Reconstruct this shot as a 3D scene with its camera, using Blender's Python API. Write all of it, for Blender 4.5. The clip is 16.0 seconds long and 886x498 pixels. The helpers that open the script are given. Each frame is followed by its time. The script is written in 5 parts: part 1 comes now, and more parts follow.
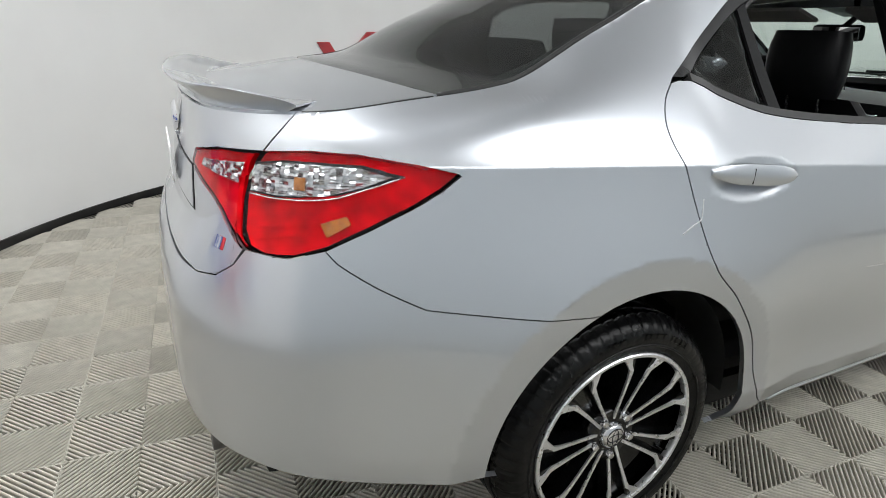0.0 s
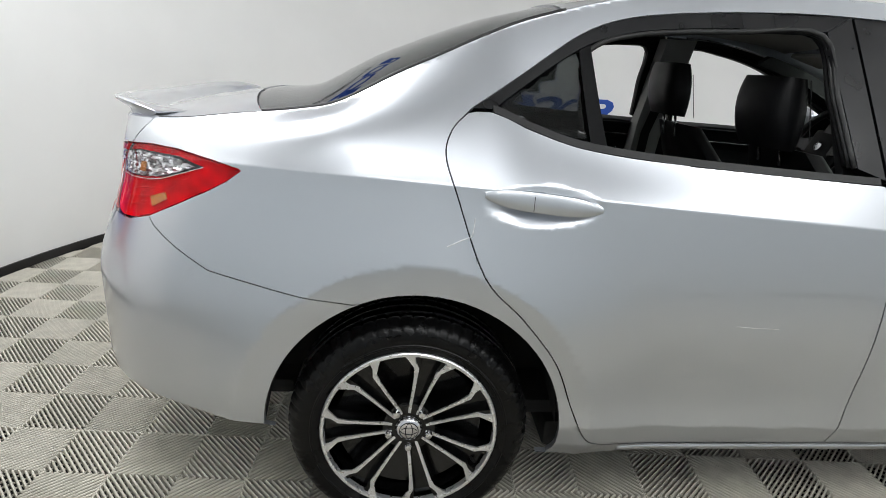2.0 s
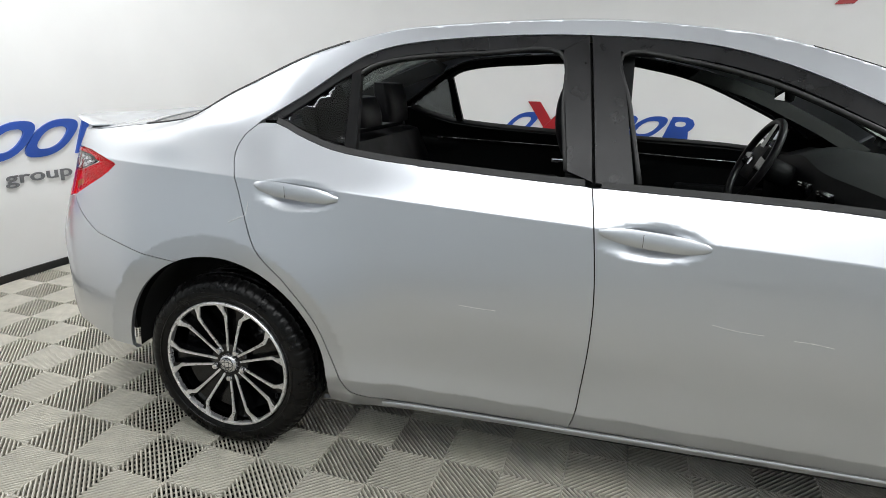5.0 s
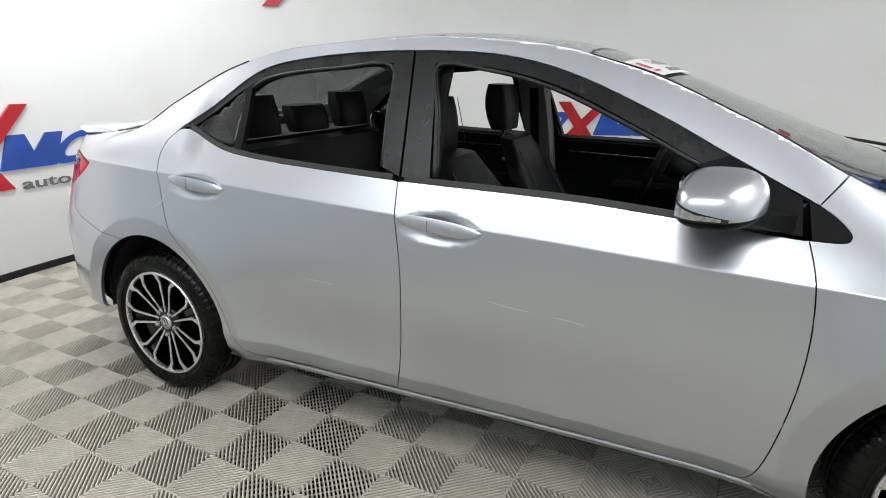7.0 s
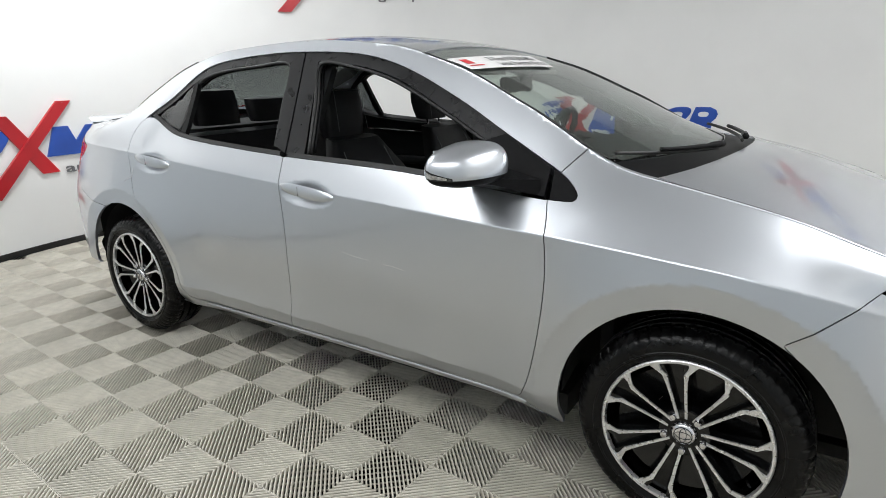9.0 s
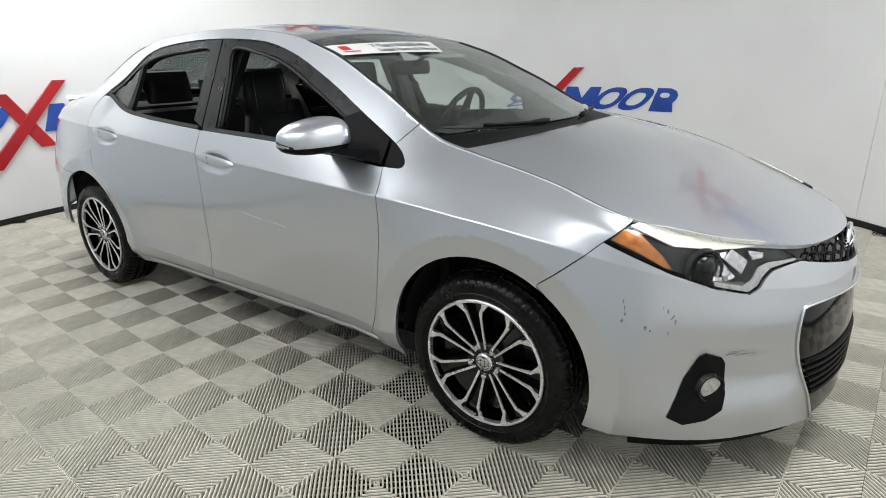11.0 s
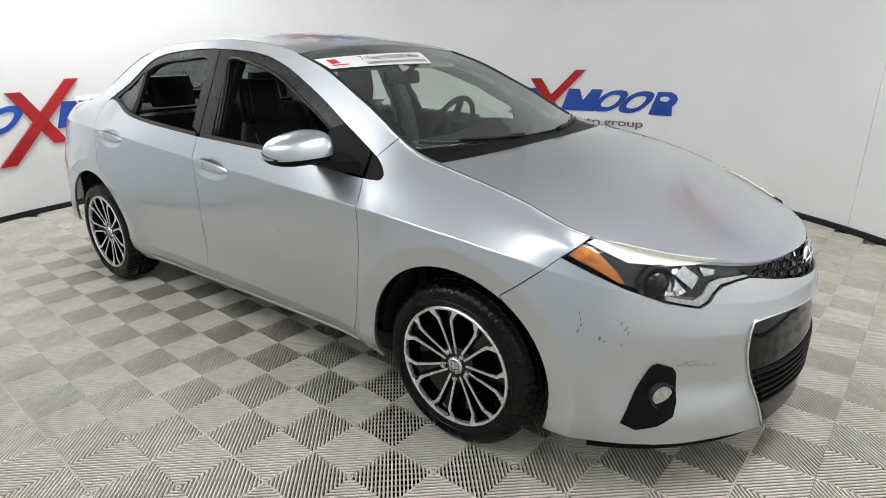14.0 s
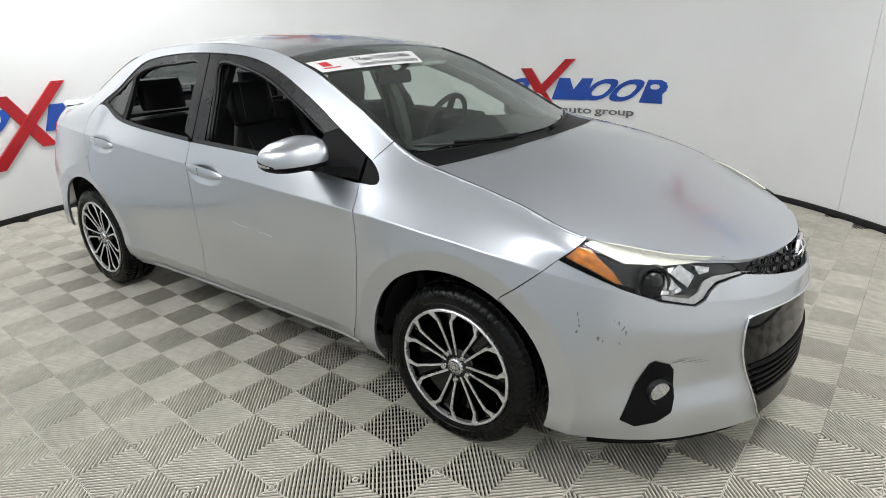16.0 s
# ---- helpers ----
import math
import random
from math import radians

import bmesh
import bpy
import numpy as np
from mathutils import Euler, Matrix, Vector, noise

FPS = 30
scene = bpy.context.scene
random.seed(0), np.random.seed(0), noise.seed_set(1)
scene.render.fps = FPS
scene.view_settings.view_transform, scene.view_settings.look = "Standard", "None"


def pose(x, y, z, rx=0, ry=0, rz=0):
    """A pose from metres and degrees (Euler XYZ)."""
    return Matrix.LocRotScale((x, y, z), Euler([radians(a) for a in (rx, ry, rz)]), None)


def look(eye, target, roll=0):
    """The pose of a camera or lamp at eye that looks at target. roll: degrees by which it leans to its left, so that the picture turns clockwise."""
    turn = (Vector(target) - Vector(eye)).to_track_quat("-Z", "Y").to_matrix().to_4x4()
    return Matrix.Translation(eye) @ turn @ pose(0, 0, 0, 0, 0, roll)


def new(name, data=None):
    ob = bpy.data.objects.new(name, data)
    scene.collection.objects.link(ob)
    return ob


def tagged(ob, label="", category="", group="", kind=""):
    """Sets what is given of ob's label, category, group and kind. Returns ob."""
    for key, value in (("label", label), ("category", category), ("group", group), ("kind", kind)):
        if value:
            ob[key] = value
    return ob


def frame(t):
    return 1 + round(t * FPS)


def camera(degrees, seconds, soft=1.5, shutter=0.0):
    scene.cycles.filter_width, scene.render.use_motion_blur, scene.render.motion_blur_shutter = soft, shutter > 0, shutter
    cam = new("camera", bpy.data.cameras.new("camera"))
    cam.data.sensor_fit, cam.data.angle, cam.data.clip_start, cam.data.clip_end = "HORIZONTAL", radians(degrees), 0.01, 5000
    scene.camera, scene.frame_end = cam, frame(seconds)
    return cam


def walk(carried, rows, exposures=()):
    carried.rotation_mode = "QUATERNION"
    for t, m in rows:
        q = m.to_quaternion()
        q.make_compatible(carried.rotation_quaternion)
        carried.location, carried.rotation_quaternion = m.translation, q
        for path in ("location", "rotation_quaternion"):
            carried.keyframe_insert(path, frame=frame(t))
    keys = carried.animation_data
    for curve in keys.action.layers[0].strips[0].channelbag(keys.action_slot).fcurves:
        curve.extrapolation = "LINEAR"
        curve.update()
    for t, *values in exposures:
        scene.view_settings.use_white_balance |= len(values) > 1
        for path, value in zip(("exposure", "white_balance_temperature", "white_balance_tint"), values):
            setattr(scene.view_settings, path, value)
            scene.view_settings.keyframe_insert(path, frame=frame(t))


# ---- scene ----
cam = camera(75.1, 16.0, soft=0.75)
PATH = [
    (0, (-0.877, -1.638, 1.204), (-0.048, 0.036, 0.489), 2.1),
    (0.5, (-0.725, -1.783, 1.221), (-0.055, -0.032, 0.526), 2.6),
    (1, (-0.445, -1.869, 1.217), (-0.011, -0.043, 0.524), 2.6),
    (1.5, (-0.233, -1.96, 1.223), (0.022, -0.088, 0.567), 2.5),
    (2, (-0.036, -2.094, 1.224), (0.109, -0.197, 0.607), 3.3),
    (2.5, (0.175, -2.14, 1.234), (0.178, -0.234, 0.628), 2.6),
    (3, (0.403, -2.156, 1.252), (0.253, -0.251, 0.66), 1.5),
    (3.5, (0.582, -2.226, 1.24), (0.344, -0.328, 0.655), 1.6),
    (6, (1.608, -2.355, 1.303), (0.927, -0.56, 0.745), 0.6),
    (6.5, (1.863, -2.286, 1.318), (1.074, -0.536, 0.755), 0.1),
    (7, (2.056, -2.324, 1.304), (1.212, -0.603, 0.732), -0.4),
    (7.5, (2.252, -2.379, 1.32), (1.368, -0.683, 0.736), -0.9),
    (8, (2.488, -2.315, 1.302), (1.531, -0.66, 0.714), -0.8),
    (8.5, (2.703, -2.288, 1.305), (1.682, -0.672, 0.715), -0.9),
    (9, (2.909, -2.342, 1.286), (1.859, -0.741, 0.71), -1.1),
    (9.5, (3.098, -2.373, 1.295), (2.019, -0.794, 0.709), -1.1),
    (10, (3.331, -2.316, 1.286), (2.208, -0.78, 0.67), -0.9),
    (12.5, (3.736, -2.261, 1.342), (2.608, -0.742, 0.693), -1.1),
    (13, (3.764, -2.252, 1.358), (2.617, -0.747, 0.71), -0.9),
    (13.5, (3.772, -2.254, 1.372), (2.611, -0.758, 0.726), -0.7),
    (14, (3.775, -2.265, 1.384), (2.619, -0.772, 0.725), -0.5),
    (14.5, (3.773, -2.271, 1.397), (2.628, -0.774, 0.727), -0.7),
    (15, (3.765, -2.268, 1.411), (2.627, -0.765, 0.741), -1.2),
    (15.5, (3.763, -2.267, 1.424), (2.634, -0.764, 0.743), -1.6),
    (16, (3.762, -2.272, 1.439), (2.633, -0.777, 0.741), -1.8),
]
walk(cam, [(t, look(eye, target, roll)) for t, eye, target, roll in PATH])

# ---- world and light ----
world = bpy.data.worlds.new("world")
scene.world = world
world.use_nodes = True
world.node_tree.nodes["Background"].inputs[0].default_value = (0.02, 0.02, 0.02, 1)
world.node_tree.nodes["Background"].inputs[1].default_value = 1.0
CENTRE, RADIUS, HEIGHT = (1.4, 0.15), 3.658, 3.3
# panels over nose and tail, and a broad one towards the open side: x, y, sizes, watts
LIGHTS = [(4.05, -0.05, 0.9, 1.8, 78), (-1.25, -0.05, 0.9, 1.8, 70), (1.4, -2.8, 4.2, 1.1, 56)]



# ---- materials ----
def material(name, colour, rough=0.5, metal=0.0, grain=0.0, size=20.0, bump=0.0, bump_size=200.0, rough_var=0.0, coat=0.0, random_by=0.0, spec=0.5, stretch=(1, 1, 1), dirt=None, dirt_size=3.0, dirt_amount=0.0):
    """A procedural surface: grain is the fine variation of the colour, dirt the broad one."""
    m = bpy.data.materials.new(name)
    m.use_nodes = True
    nodes, link = m.node_tree.nodes, m.node_tree.links.new
    b = nodes["Principled BSDF"]
    b.inputs["Base Color"].default_value = (*colour, 1)
    b.inputs["Roughness"].default_value, b.inputs["Metallic"].default_value = rough, metal
    b.inputs["Coat Weight"].default_value, b.inputs["Coat Roughness"].default_value = coat, 0.04
    b.inputs["Specular IOR Level"].default_value = spec
    coord, scale = nodes.new("ShaderNodeTexCoord"), nodes.new("ShaderNodeMapping")
    scale.inputs["Scale"].default_value = stretch
    link(coord.outputs["Object"], scale.inputs["Vector"])

    def cloud(s, detail=4.0):
        n = nodes.new("ShaderNodeTexNoise")
        n.inputs["Scale"].default_value, n.inputs["Detail"].default_value = s, detail
        link(scale.outputs[0], n.inputs["Vector"])
        return n.outputs["Fac"]

    out = None
    if grain:
        ramp = nodes.new("ShaderNodeMapRange")
        ramp.inputs[1].default_value, ramp.inputs[2].default_value, ramp.inputs[3].default_value, ramp.inputs[4].default_value = 0.3, 0.7, 1 - grain, 1 + grain
        link(cloud(size), ramp.inputs[0])
        mix = nodes.new("ShaderNodeVectorMath")
        mix.operation = "SCALE"
        mix.inputs[0].default_value = colour
        link(ramp.outputs[0], mix.inputs["Scale"])
        out = mix.outputs[0]
    if random_by:
        info, ramp, mix = nodes.new("ShaderNodeObjectInfo"), nodes.new("ShaderNodeMapRange"), nodes.new("ShaderNodeVectorMath")
        ramp.inputs[3].default_value, ramp.inputs[4].default_value = 1 - random_by, 1 + random_by
        link(info.outputs["Random"], ramp.inputs[0])
        mix.operation = "SCALE"
        mix.inputs[0].default_value = colour
        if out:
            link(out, mix.inputs[0])
        link(ramp.outputs[0], mix.inputs["Scale"])
        out = mix.outputs[0]
    if dirt:
        ramp, mix = nodes.new("ShaderNodeMapRange"), nodes.new("ShaderNodeMix")
        ramp.inputs[1].default_value, ramp.inputs[2].default_value, ramp.inputs[4].default_value = 0.45, 0.75, dirt_amount
        link(cloud(dirt_size, 6.0), ramp.inputs[0])
        mix.data_type = "RGBA"
        mix.inputs[6].default_value, mix.inputs[7].default_value = (*colour, 1), (*dirt, 1)
        if out:
            link(out, mix.inputs[6])
        link(ramp.outputs[0], mix.inputs[0])
        out = mix.outputs[2]
    if out:
        link(out, b.inputs["Base Color"])
    if rough_var:
        ramp = nodes.new("ShaderNodeMapRange")
        ramp.inputs[1].default_value, ramp.inputs[2].default_value, ramp.inputs[3].default_value, ramp.inputs[4].default_value = 0.3, 0.7, rough - rough_var, rough + rough_var
        link(cloud(size * 0.3), ramp.inputs[0])
        link(ramp.outputs[0], b.inputs["Roughness"])
    if bump:
        n = nodes.new("ShaderNodeBump")
        n.inputs["Strength"].default_value, n.inputs["Distance"].default_value = 0.6, bump
        link(cloud(bump_size), n.inputs["Height"])
        link(n.outputs[0], b.inputs["Normal"])
    return m


def glass(name, colour, rough=0.0):
    m = material(name, colour, rough)
    b = m.node_tree.nodes["Principled BSDF"]
    b.inputs["Transmission Weight"].default_value, b.inputs["IOR"].default_value = 1.0, 1.45
    return m


def glowing(name, colour, strength):
    m = material(name, colour)
    b = m.node_tree.nodes["Principled BSDF"]
    b.inputs["Emission Color"].default_value, b.inputs["Emission Strength"].default_value = (*colour, 1), strength
    return m


PAINT = material("silver_paint", (0.575, 0.598, 0.635), 0.31, 0.90, coat=1.0, dirt=(0.545, 0.565, 0.597), dirt_size=0.9, dirt_amount=0.25)
BLACK_TRIM = material("black_trim", (0.005, 0.005, 0.0055), 0.46, spec=0.11, grain=0.15, size=60, bump=0.0002, bump_size=900)
SATIN_FILM = material("satin_black_film", (0.008, 0.008, 0.009), 0.30, spec=0.35, grain=0.1, size=40, rough_var=0.05)
GLOSS_BLACK = material("gloss_black", (0.005, 0.005, 0.006), 0.09, grain=0.1, size=30, spec=0.3, coat=0.12)
RUBBER = material("tyre_rubber", (0.003, 0.003, 0.0032), 0.28, grain=0.25, size=30, bump=0.0004, bump_size=300, rough_var=0.08, spec=0.22, dirt=(0.006, 0.006, 0.0055), dirt_size=14, dirt_amount=0.3)
SEAL = material("rubber_seal", (0.012, 0.012, 0.012), 0.5, grain=0.2, size=50)
MACHINED = material("machined_alloy", (0.78, 0.78, 0.79), 0.30, 0.85, grain=0.05, size=300, rough_var=0.05)
SPOKE_BLACK = material("gloss_black_alloy", (0.003, 0.003, 0.0033), 0.12, 0.0, grain=0.2, size=60, spec=0.45)
CHROME = material("chrome", (0.72, 0.72, 0.74), 0.10, 1.0, grain=0.03, size=80)
STEEL = material("brake_steel", (0.12, 0.115, 0.11), 0.45, 0.7, grain=0.3, size=40)
UNDERBODY = material("underbody_black", (0.010, 0.010, 0.010), 0.8, grain=0.3, size=25)
LEATHER = material("black_leather", (0.006, 0.006, 0.007), 0.45, spec=0.28, grain=0.2, size=35, bump=0.0006, bump_size=260, rough_var=0.06)
CABIN_PLASTIC = material("cabin_plastic", (0.007, 0.0075, 0.008), 0.6, spec=0.18, grain=0.15, size=50, bump=0.0003, bump_size=700)
CARPET = material("cabin_carpet", (0.013, 0.013, 0.014), 0.95, grain=0.3, size=300, bump=0.001, bump_size=500)
HEADLINER = material("headliner_cloth", (0.30, 0.29, 0.27), 0.95, grain=0.06, size=300, bump=0.0004, bump_size=900)
POST_TRIM = material("dark_post_trim", (0.05, 0.052, 0.05), 0.75, grain=0.08, size=200, spec=0.2)
PILLAR_TRIM = material("grey_pillar_trim", (0.22, 0.22, 0.21), 0.7, grain=0.06, size=200)
STITCH = material("grey_stitching", (0.09, 0.09, 0.095), 0.7, grain=0.2, size=600)
GLASS = glass("windscreen_glass", (0.68, 0.79, 0.73))
DARK_GLASS = glass("tinted_glass", (0.17, 0.19, 0.185))
QUARTER_GLASS = glass("tinted_quarter_glass", (0.10, 0.11, 0.11))
CLEAR_LENS = glass("clear_lens", (0.95, 0.96, 0.97))
CLEAR_LENS.node_tree.nodes["Principled BSDF"].inputs["IOR"].default_value = 1.28
RED_CORE = material("red_reflector", (0.66, 0.001, 0.006), 0.35, 0.0, grain=0.40, size=26, spec=0.05)
BULB = material("smoked_amber_bulb", (0.30, 0.12, 0.035), 0.25, 0.0, grain=0.3, size=60)
AMBER = material("amber_reflector", (0.42, 0.13, 0.006), 0.22, 0.0, grain=0.45, size=60, coat=1.0)
REFLECTOR = material("lamp_reflector", (0.52, 0.53, 0.54), 0.20, 0.9, grain=0.35, size=90)
LAMP_WHITE = material("frosted_lamp_trim", (0.72, 0.71, 0.62), 0.30, 0.0, grain=0.05, size=60, coat=0.5)
LAMP_GREY = material("lamp_inner_trim", (0.42, 0.42, 0.41), 0.28, 0.5, grain=0.25, size=70, coat=0.5)
LAMP_DARK = material("lamp_bezel", (0.035, 0.036, 0.038), 0.20, 0.4, grain=0.2, size=80)
MIRROR = material("mirror_glass", (0.85, 0.86, 0.87), 0.02, 1.0)
WALL_WHITE = material("white_wall_panel", (0.89, 0.89, 0.88), 0.48, grain=0.012, size=2.5, bump=0.0006, bump_size=6, rough_var=0.06, dirt=(0.76, 0.755, 0.745), dirt_size=1.1, dirt_amount=0.35)
# grey of the added panel that stands in for the dim open side
OPENING_GREY = material("grey_opening_panel", (0.58, 0.615, 0.635), 0.55, grain=0.03, size=3, dirt=(0.53, 0.56, 0.58), dirt_size=1.3, dirt_amount=0.4)
CEILING_WHITE = material("pale_ceiling", (0.60, 0.60, 0.60), 0.8, grain=0.02, size=4)
TILE = material("grey_floor_tile", (0.585, 0.553, 0.478), 0.45, spec=0.4, grain=0.12, size=18, bump=0.0004, bump_size=300, rough_var=0.10, random_by=0.05, dirt=(0.42, 0.40, 0.34), dirt_size=2.4, dirt_amount=0.5)
FLOOR_DARK = material("dark_subfloor", (0.006, 0.006, 0.005), 0.9, grain=0.3, size=20)
BASE_BLACK = material("black_base_channel", (0.012, 0.012, 0.013), 0.35, grain=0.2, size=12)
SIGN_BLUE = material("blue_sign_face", (0.020, 0.085, 0.44), 0.30, grain=0.25, size=2.0, coat=0.3)
SIGN_RED = material("red_sign_face", (0.48, 0.014, 0.022), 0.30, grain=0.25, size=2.5, coat=0.3)
SIGN_GREY = material("grey_sign_face", (0.17, 0.17, 0.18), 0.4, grain=0.1, size=6)
SIGN_EDGE = material("white_sign_edge", (0.78, 0.78, 0.79), 0.4, grain=0.02, size=9)
PAPER = material("white_paper", (0.82, 0.81, 0.80), 0.5, grain=0.02, size=40)
INK = material("dark_ink", (0.06, 0.06, 0.07), 0.6, grain=0.1, size=90)
INK_RED = material("red_ink", (0.62, 0.03, 0.04), 0.5, grain=0.05, size=90)
SCRATCH = material("pale_scratch", (0.66, 0.66, 0.67), 0.55, grain=0.2, size=120)
FOG_FACE = material("fog_lamp_face", (0.50, 0.50, 0.49), 0.28, 0.5, grain=0.25, size=90, coat=1.0)
SCUFF = material("grey_scuff", (0.26, 0.26, 0.275), 0.6, grain=0.5, size=160)
PANEL_GLOW = glowing("led_panel", (0.98, 0.99, 1.0), 0.1)


# ---- the car's skin: x forward from the rear axle, y to its left, z up ----
def slopes(xs, ys):
    h, d = np.diff(xs), np.diff(ys) / np.diff(xs)
    m = np.zeros(len(xs))
    m[0], m[-1] = d[0], d[-1]
    for i in range(1, len(xs) - 1):
        if d[i - 1] * d[i] > 0:
            a, b = 2 * h[i] + h[i - 1], h[i] + 2 * h[i - 1]
            m[i] = (a + b) / (a / d[i - 1] + b / d[i])
    return m


class Curve:
    """A smooth curve without overshoot through (parameter, value) pairs."""

    def __init__(self, pairs):
        self.x, self.y = np.array([p[0] for p in pairs], float), np.array([p[1] for p in pairs], float)
        self.m = slopes(self.x, self.y)

    def __call__(self, t):
        t = min(max(t, self.x[0]), self.x[-1])
        i = min(max(int(np.searchsorted(self.x, t)) - 1, 0), len(self.x) - 2)
        h = self.x[i + 1] - self.x[i]
        s = (t - self.x[i]) / h
        return float((1 + 2 * s) * (1 - s) ** 2 * self.y[i] + s * (1 - s) ** 2 * h * self.m[i]
                     + s * s * (3 - 2 * s) * self.y[i + 1] + s * s * (s - 1) * h * self.m[i + 1])


# the outline in plan at the widest height: station by station from the tail to the nose
PLAN = [(-0.924, 0), (-0.918, .25), (-0.893, .45), (-0.823, .61), (-0.685, .735), (-0.47, .81), (-0.2, .85), (0.2, .86), (0.7, .853), (1.2, .85),
        (1.7, .85), (2.2, .856), (2.6, .866), (2.9, .852), (3.14, .795), (3.34, .69), (3.49, .55), (3.61, .38), (3.67, .19), (3.69, 0)]
NOSE = len(PLAN) - 1


def plan(u):
    """The place on the outline at station u, and the way outwards."""
    def at(i):
        if i < 0:
            return PLAN[-i][0], -PLAN[-i][1]
        if i > NOSE:
            return PLAN[2 * NOSE - i][0], -PLAN[2 * NOSE - i][1]
        return PLAN[i]
    i = min(max(int(math.floor(u)), 0), NOSE - 1)
    s = u - i
    p = [np.array(at(j), float) for j in (i - 1, i, i + 1, i + 2)]
    place = 0.5 * (2 * p[1] + (p[2] - p[0]) * s + (2 * p[0] - 5 * p[1] + 4 * p[2] - p[3]) * s * s + (3 * p[1] - p[0] - 3 * p[2] + p[3]) * s ** 3)
    along = 0.5 * ((p[2] - p[0]) + 2 * (2 * p[0] - 5 * p[1] + 4 * p[2] - p[3]) * s + 3 * (3 * p[1] - p[0] - 3 * p[2] + p[3]) * s * s)
    along /= np.linalg.norm(along)
    return place, np.array((-along[1], along[0]))


XS = [plan(i / 20)[0][0] for i in range(NOSE * 20 + 1)]


def station(x):
    """The station at which the outline reaches x."""
    return float(np.interp(x, XS, [i / 20 for i in range(NOSE * 20 + 1)]))


# the lines that run along the skin, from the lower edge to the roof rail: height and inset from the outline
LINES = [
    (Curve([(0, .24), (4, .215), (6, .215), (7, .235), (11, .235), (12.5, .215), (14, .178), (16, .18), (17, .195), (19, .20)]),
     Curve([(0, .12), (3, .09), (5, .06), (7, .032), (11, .05), (13, .03), (14, .012), (15, .0), (19, .0)])),
    (Curve([(0, .32), (6, .30), (11, .295), (14, .27), (19, .28)]),
     Curve([(0, .03), (4, .015), (7, .008), (11, .028), (12, .012), (13, .006), (14, .0), (15, -.006), (16.4, -.008), (17.2, 0), (19, .0)])),
    (Curve([(0, .44), (6, .42), (11, .41), (19, .40)]),
     Curve([(0, .0), (6, .0), (8, .020), (10, .022), (11, .024), (12, .006), (14, .0), (15, .018), (16.2, .022), (17, .008), (19, .0)])),
    (Curve([(0, .64), (6, .62), (12, .60), (15, .54), (19, .53)]),
     Curve([(0, .005), (3, .0), (6, .004), (8, .010), (11, .012), (12, .004), (14, .008), (16, .02), (19, .012)])),
    (Curve([(0, .80), (2, .83), (3, .90), (4, .955), (5, .975), (6, .970), (7, .953), (8, .921), (9, .893), (10, .866), (11, .842), (12, .825), (13, .79), (14, .735), (15, .685), (16, .655), (17, .64), (19, .63)]),
     Curve([(0, .06), (2, .07), (4, .078), (5, .07), (6, .060), (7, .045), (8, .028), (9, .018), (11, .008), (12, .006), (13, .010), (14, .02), (15, .03), (16, .04), (17, .035), (19, .03)])),
    (Curve([(0, .93), (2, .96), (3, .99), (4, 1.015), (5, 1.035), (6, 1.085), (6.9, 1.118), (7.15, 1.079), (7.4, 1.045), (7.8, 1.023), (8.4, 1.006), (9, .993), (10, .977), (10.5, .957), (11.1, .93), (12, .905), (13, .86), (14, .805), (15, .745), (16, .715), (17, .695), (19, .69)]),
     Curve([(0, .085), (2, .088), (3, .095), (4, .11), (5, .125), (6, .14), (6.9, .158), (7.4, .118), (8, .09), (9, .07), (10, .066), (11, .074), (12, .085), (13, .07), (14, .035), (15, .05), (16, .06), (17, .06), (19, .055)])),
    (Curve([(0, 1.045), (2, 1.05), (3, 1.055), (4, 1.058), (5, 1.08), (5.8, 1.105), (6.5, 1.215), (7.2, 1.345), (7.8, 1.412), (8.8, 1.432), (9.6, 1.402), (10.2, 1.325), (10.8, 1.19), (11.6, 1.015), (12, .988), (13, .928), (14, .856), (15, .80), (16, .77), (17, .75), (19, .74)]),
     Curve([(0, .10), (2, .105), (3, .12), (4, .155), (5, .20), (5.8, .235), (6.5, .265), (7.2, .30), (7.8, .31), (8.8, .30), (9.6, .30), (10.2, .277), (10.8, .235), (11.6, .185), (12, .17), (13, .138), (14, .085), (15, .085), (16, .085), (17, .085), (19, .08)])),
]
CUPS = ((.290, .918, .146, .049), (1.306, .865, .146, .052))
ARCHES = ((0.01, .325, .372), (2.705, .325, .368))


def lines_at(u, cache={}):
    key = round(u, 4)
    if key not in cache:
        zs, ds = [l[0](key) for l in LINES], [l[1](key) for l in LINES]
        low, high = Curve(list(zip(zs[:5], ds[:5]))), Curve(list(zip(zs[4:], ds[4:])))
        cache[key] = (zs, lambda z, c=zs[4]: low(z) if z < c else high(z), plan(key))
    return cache[key]


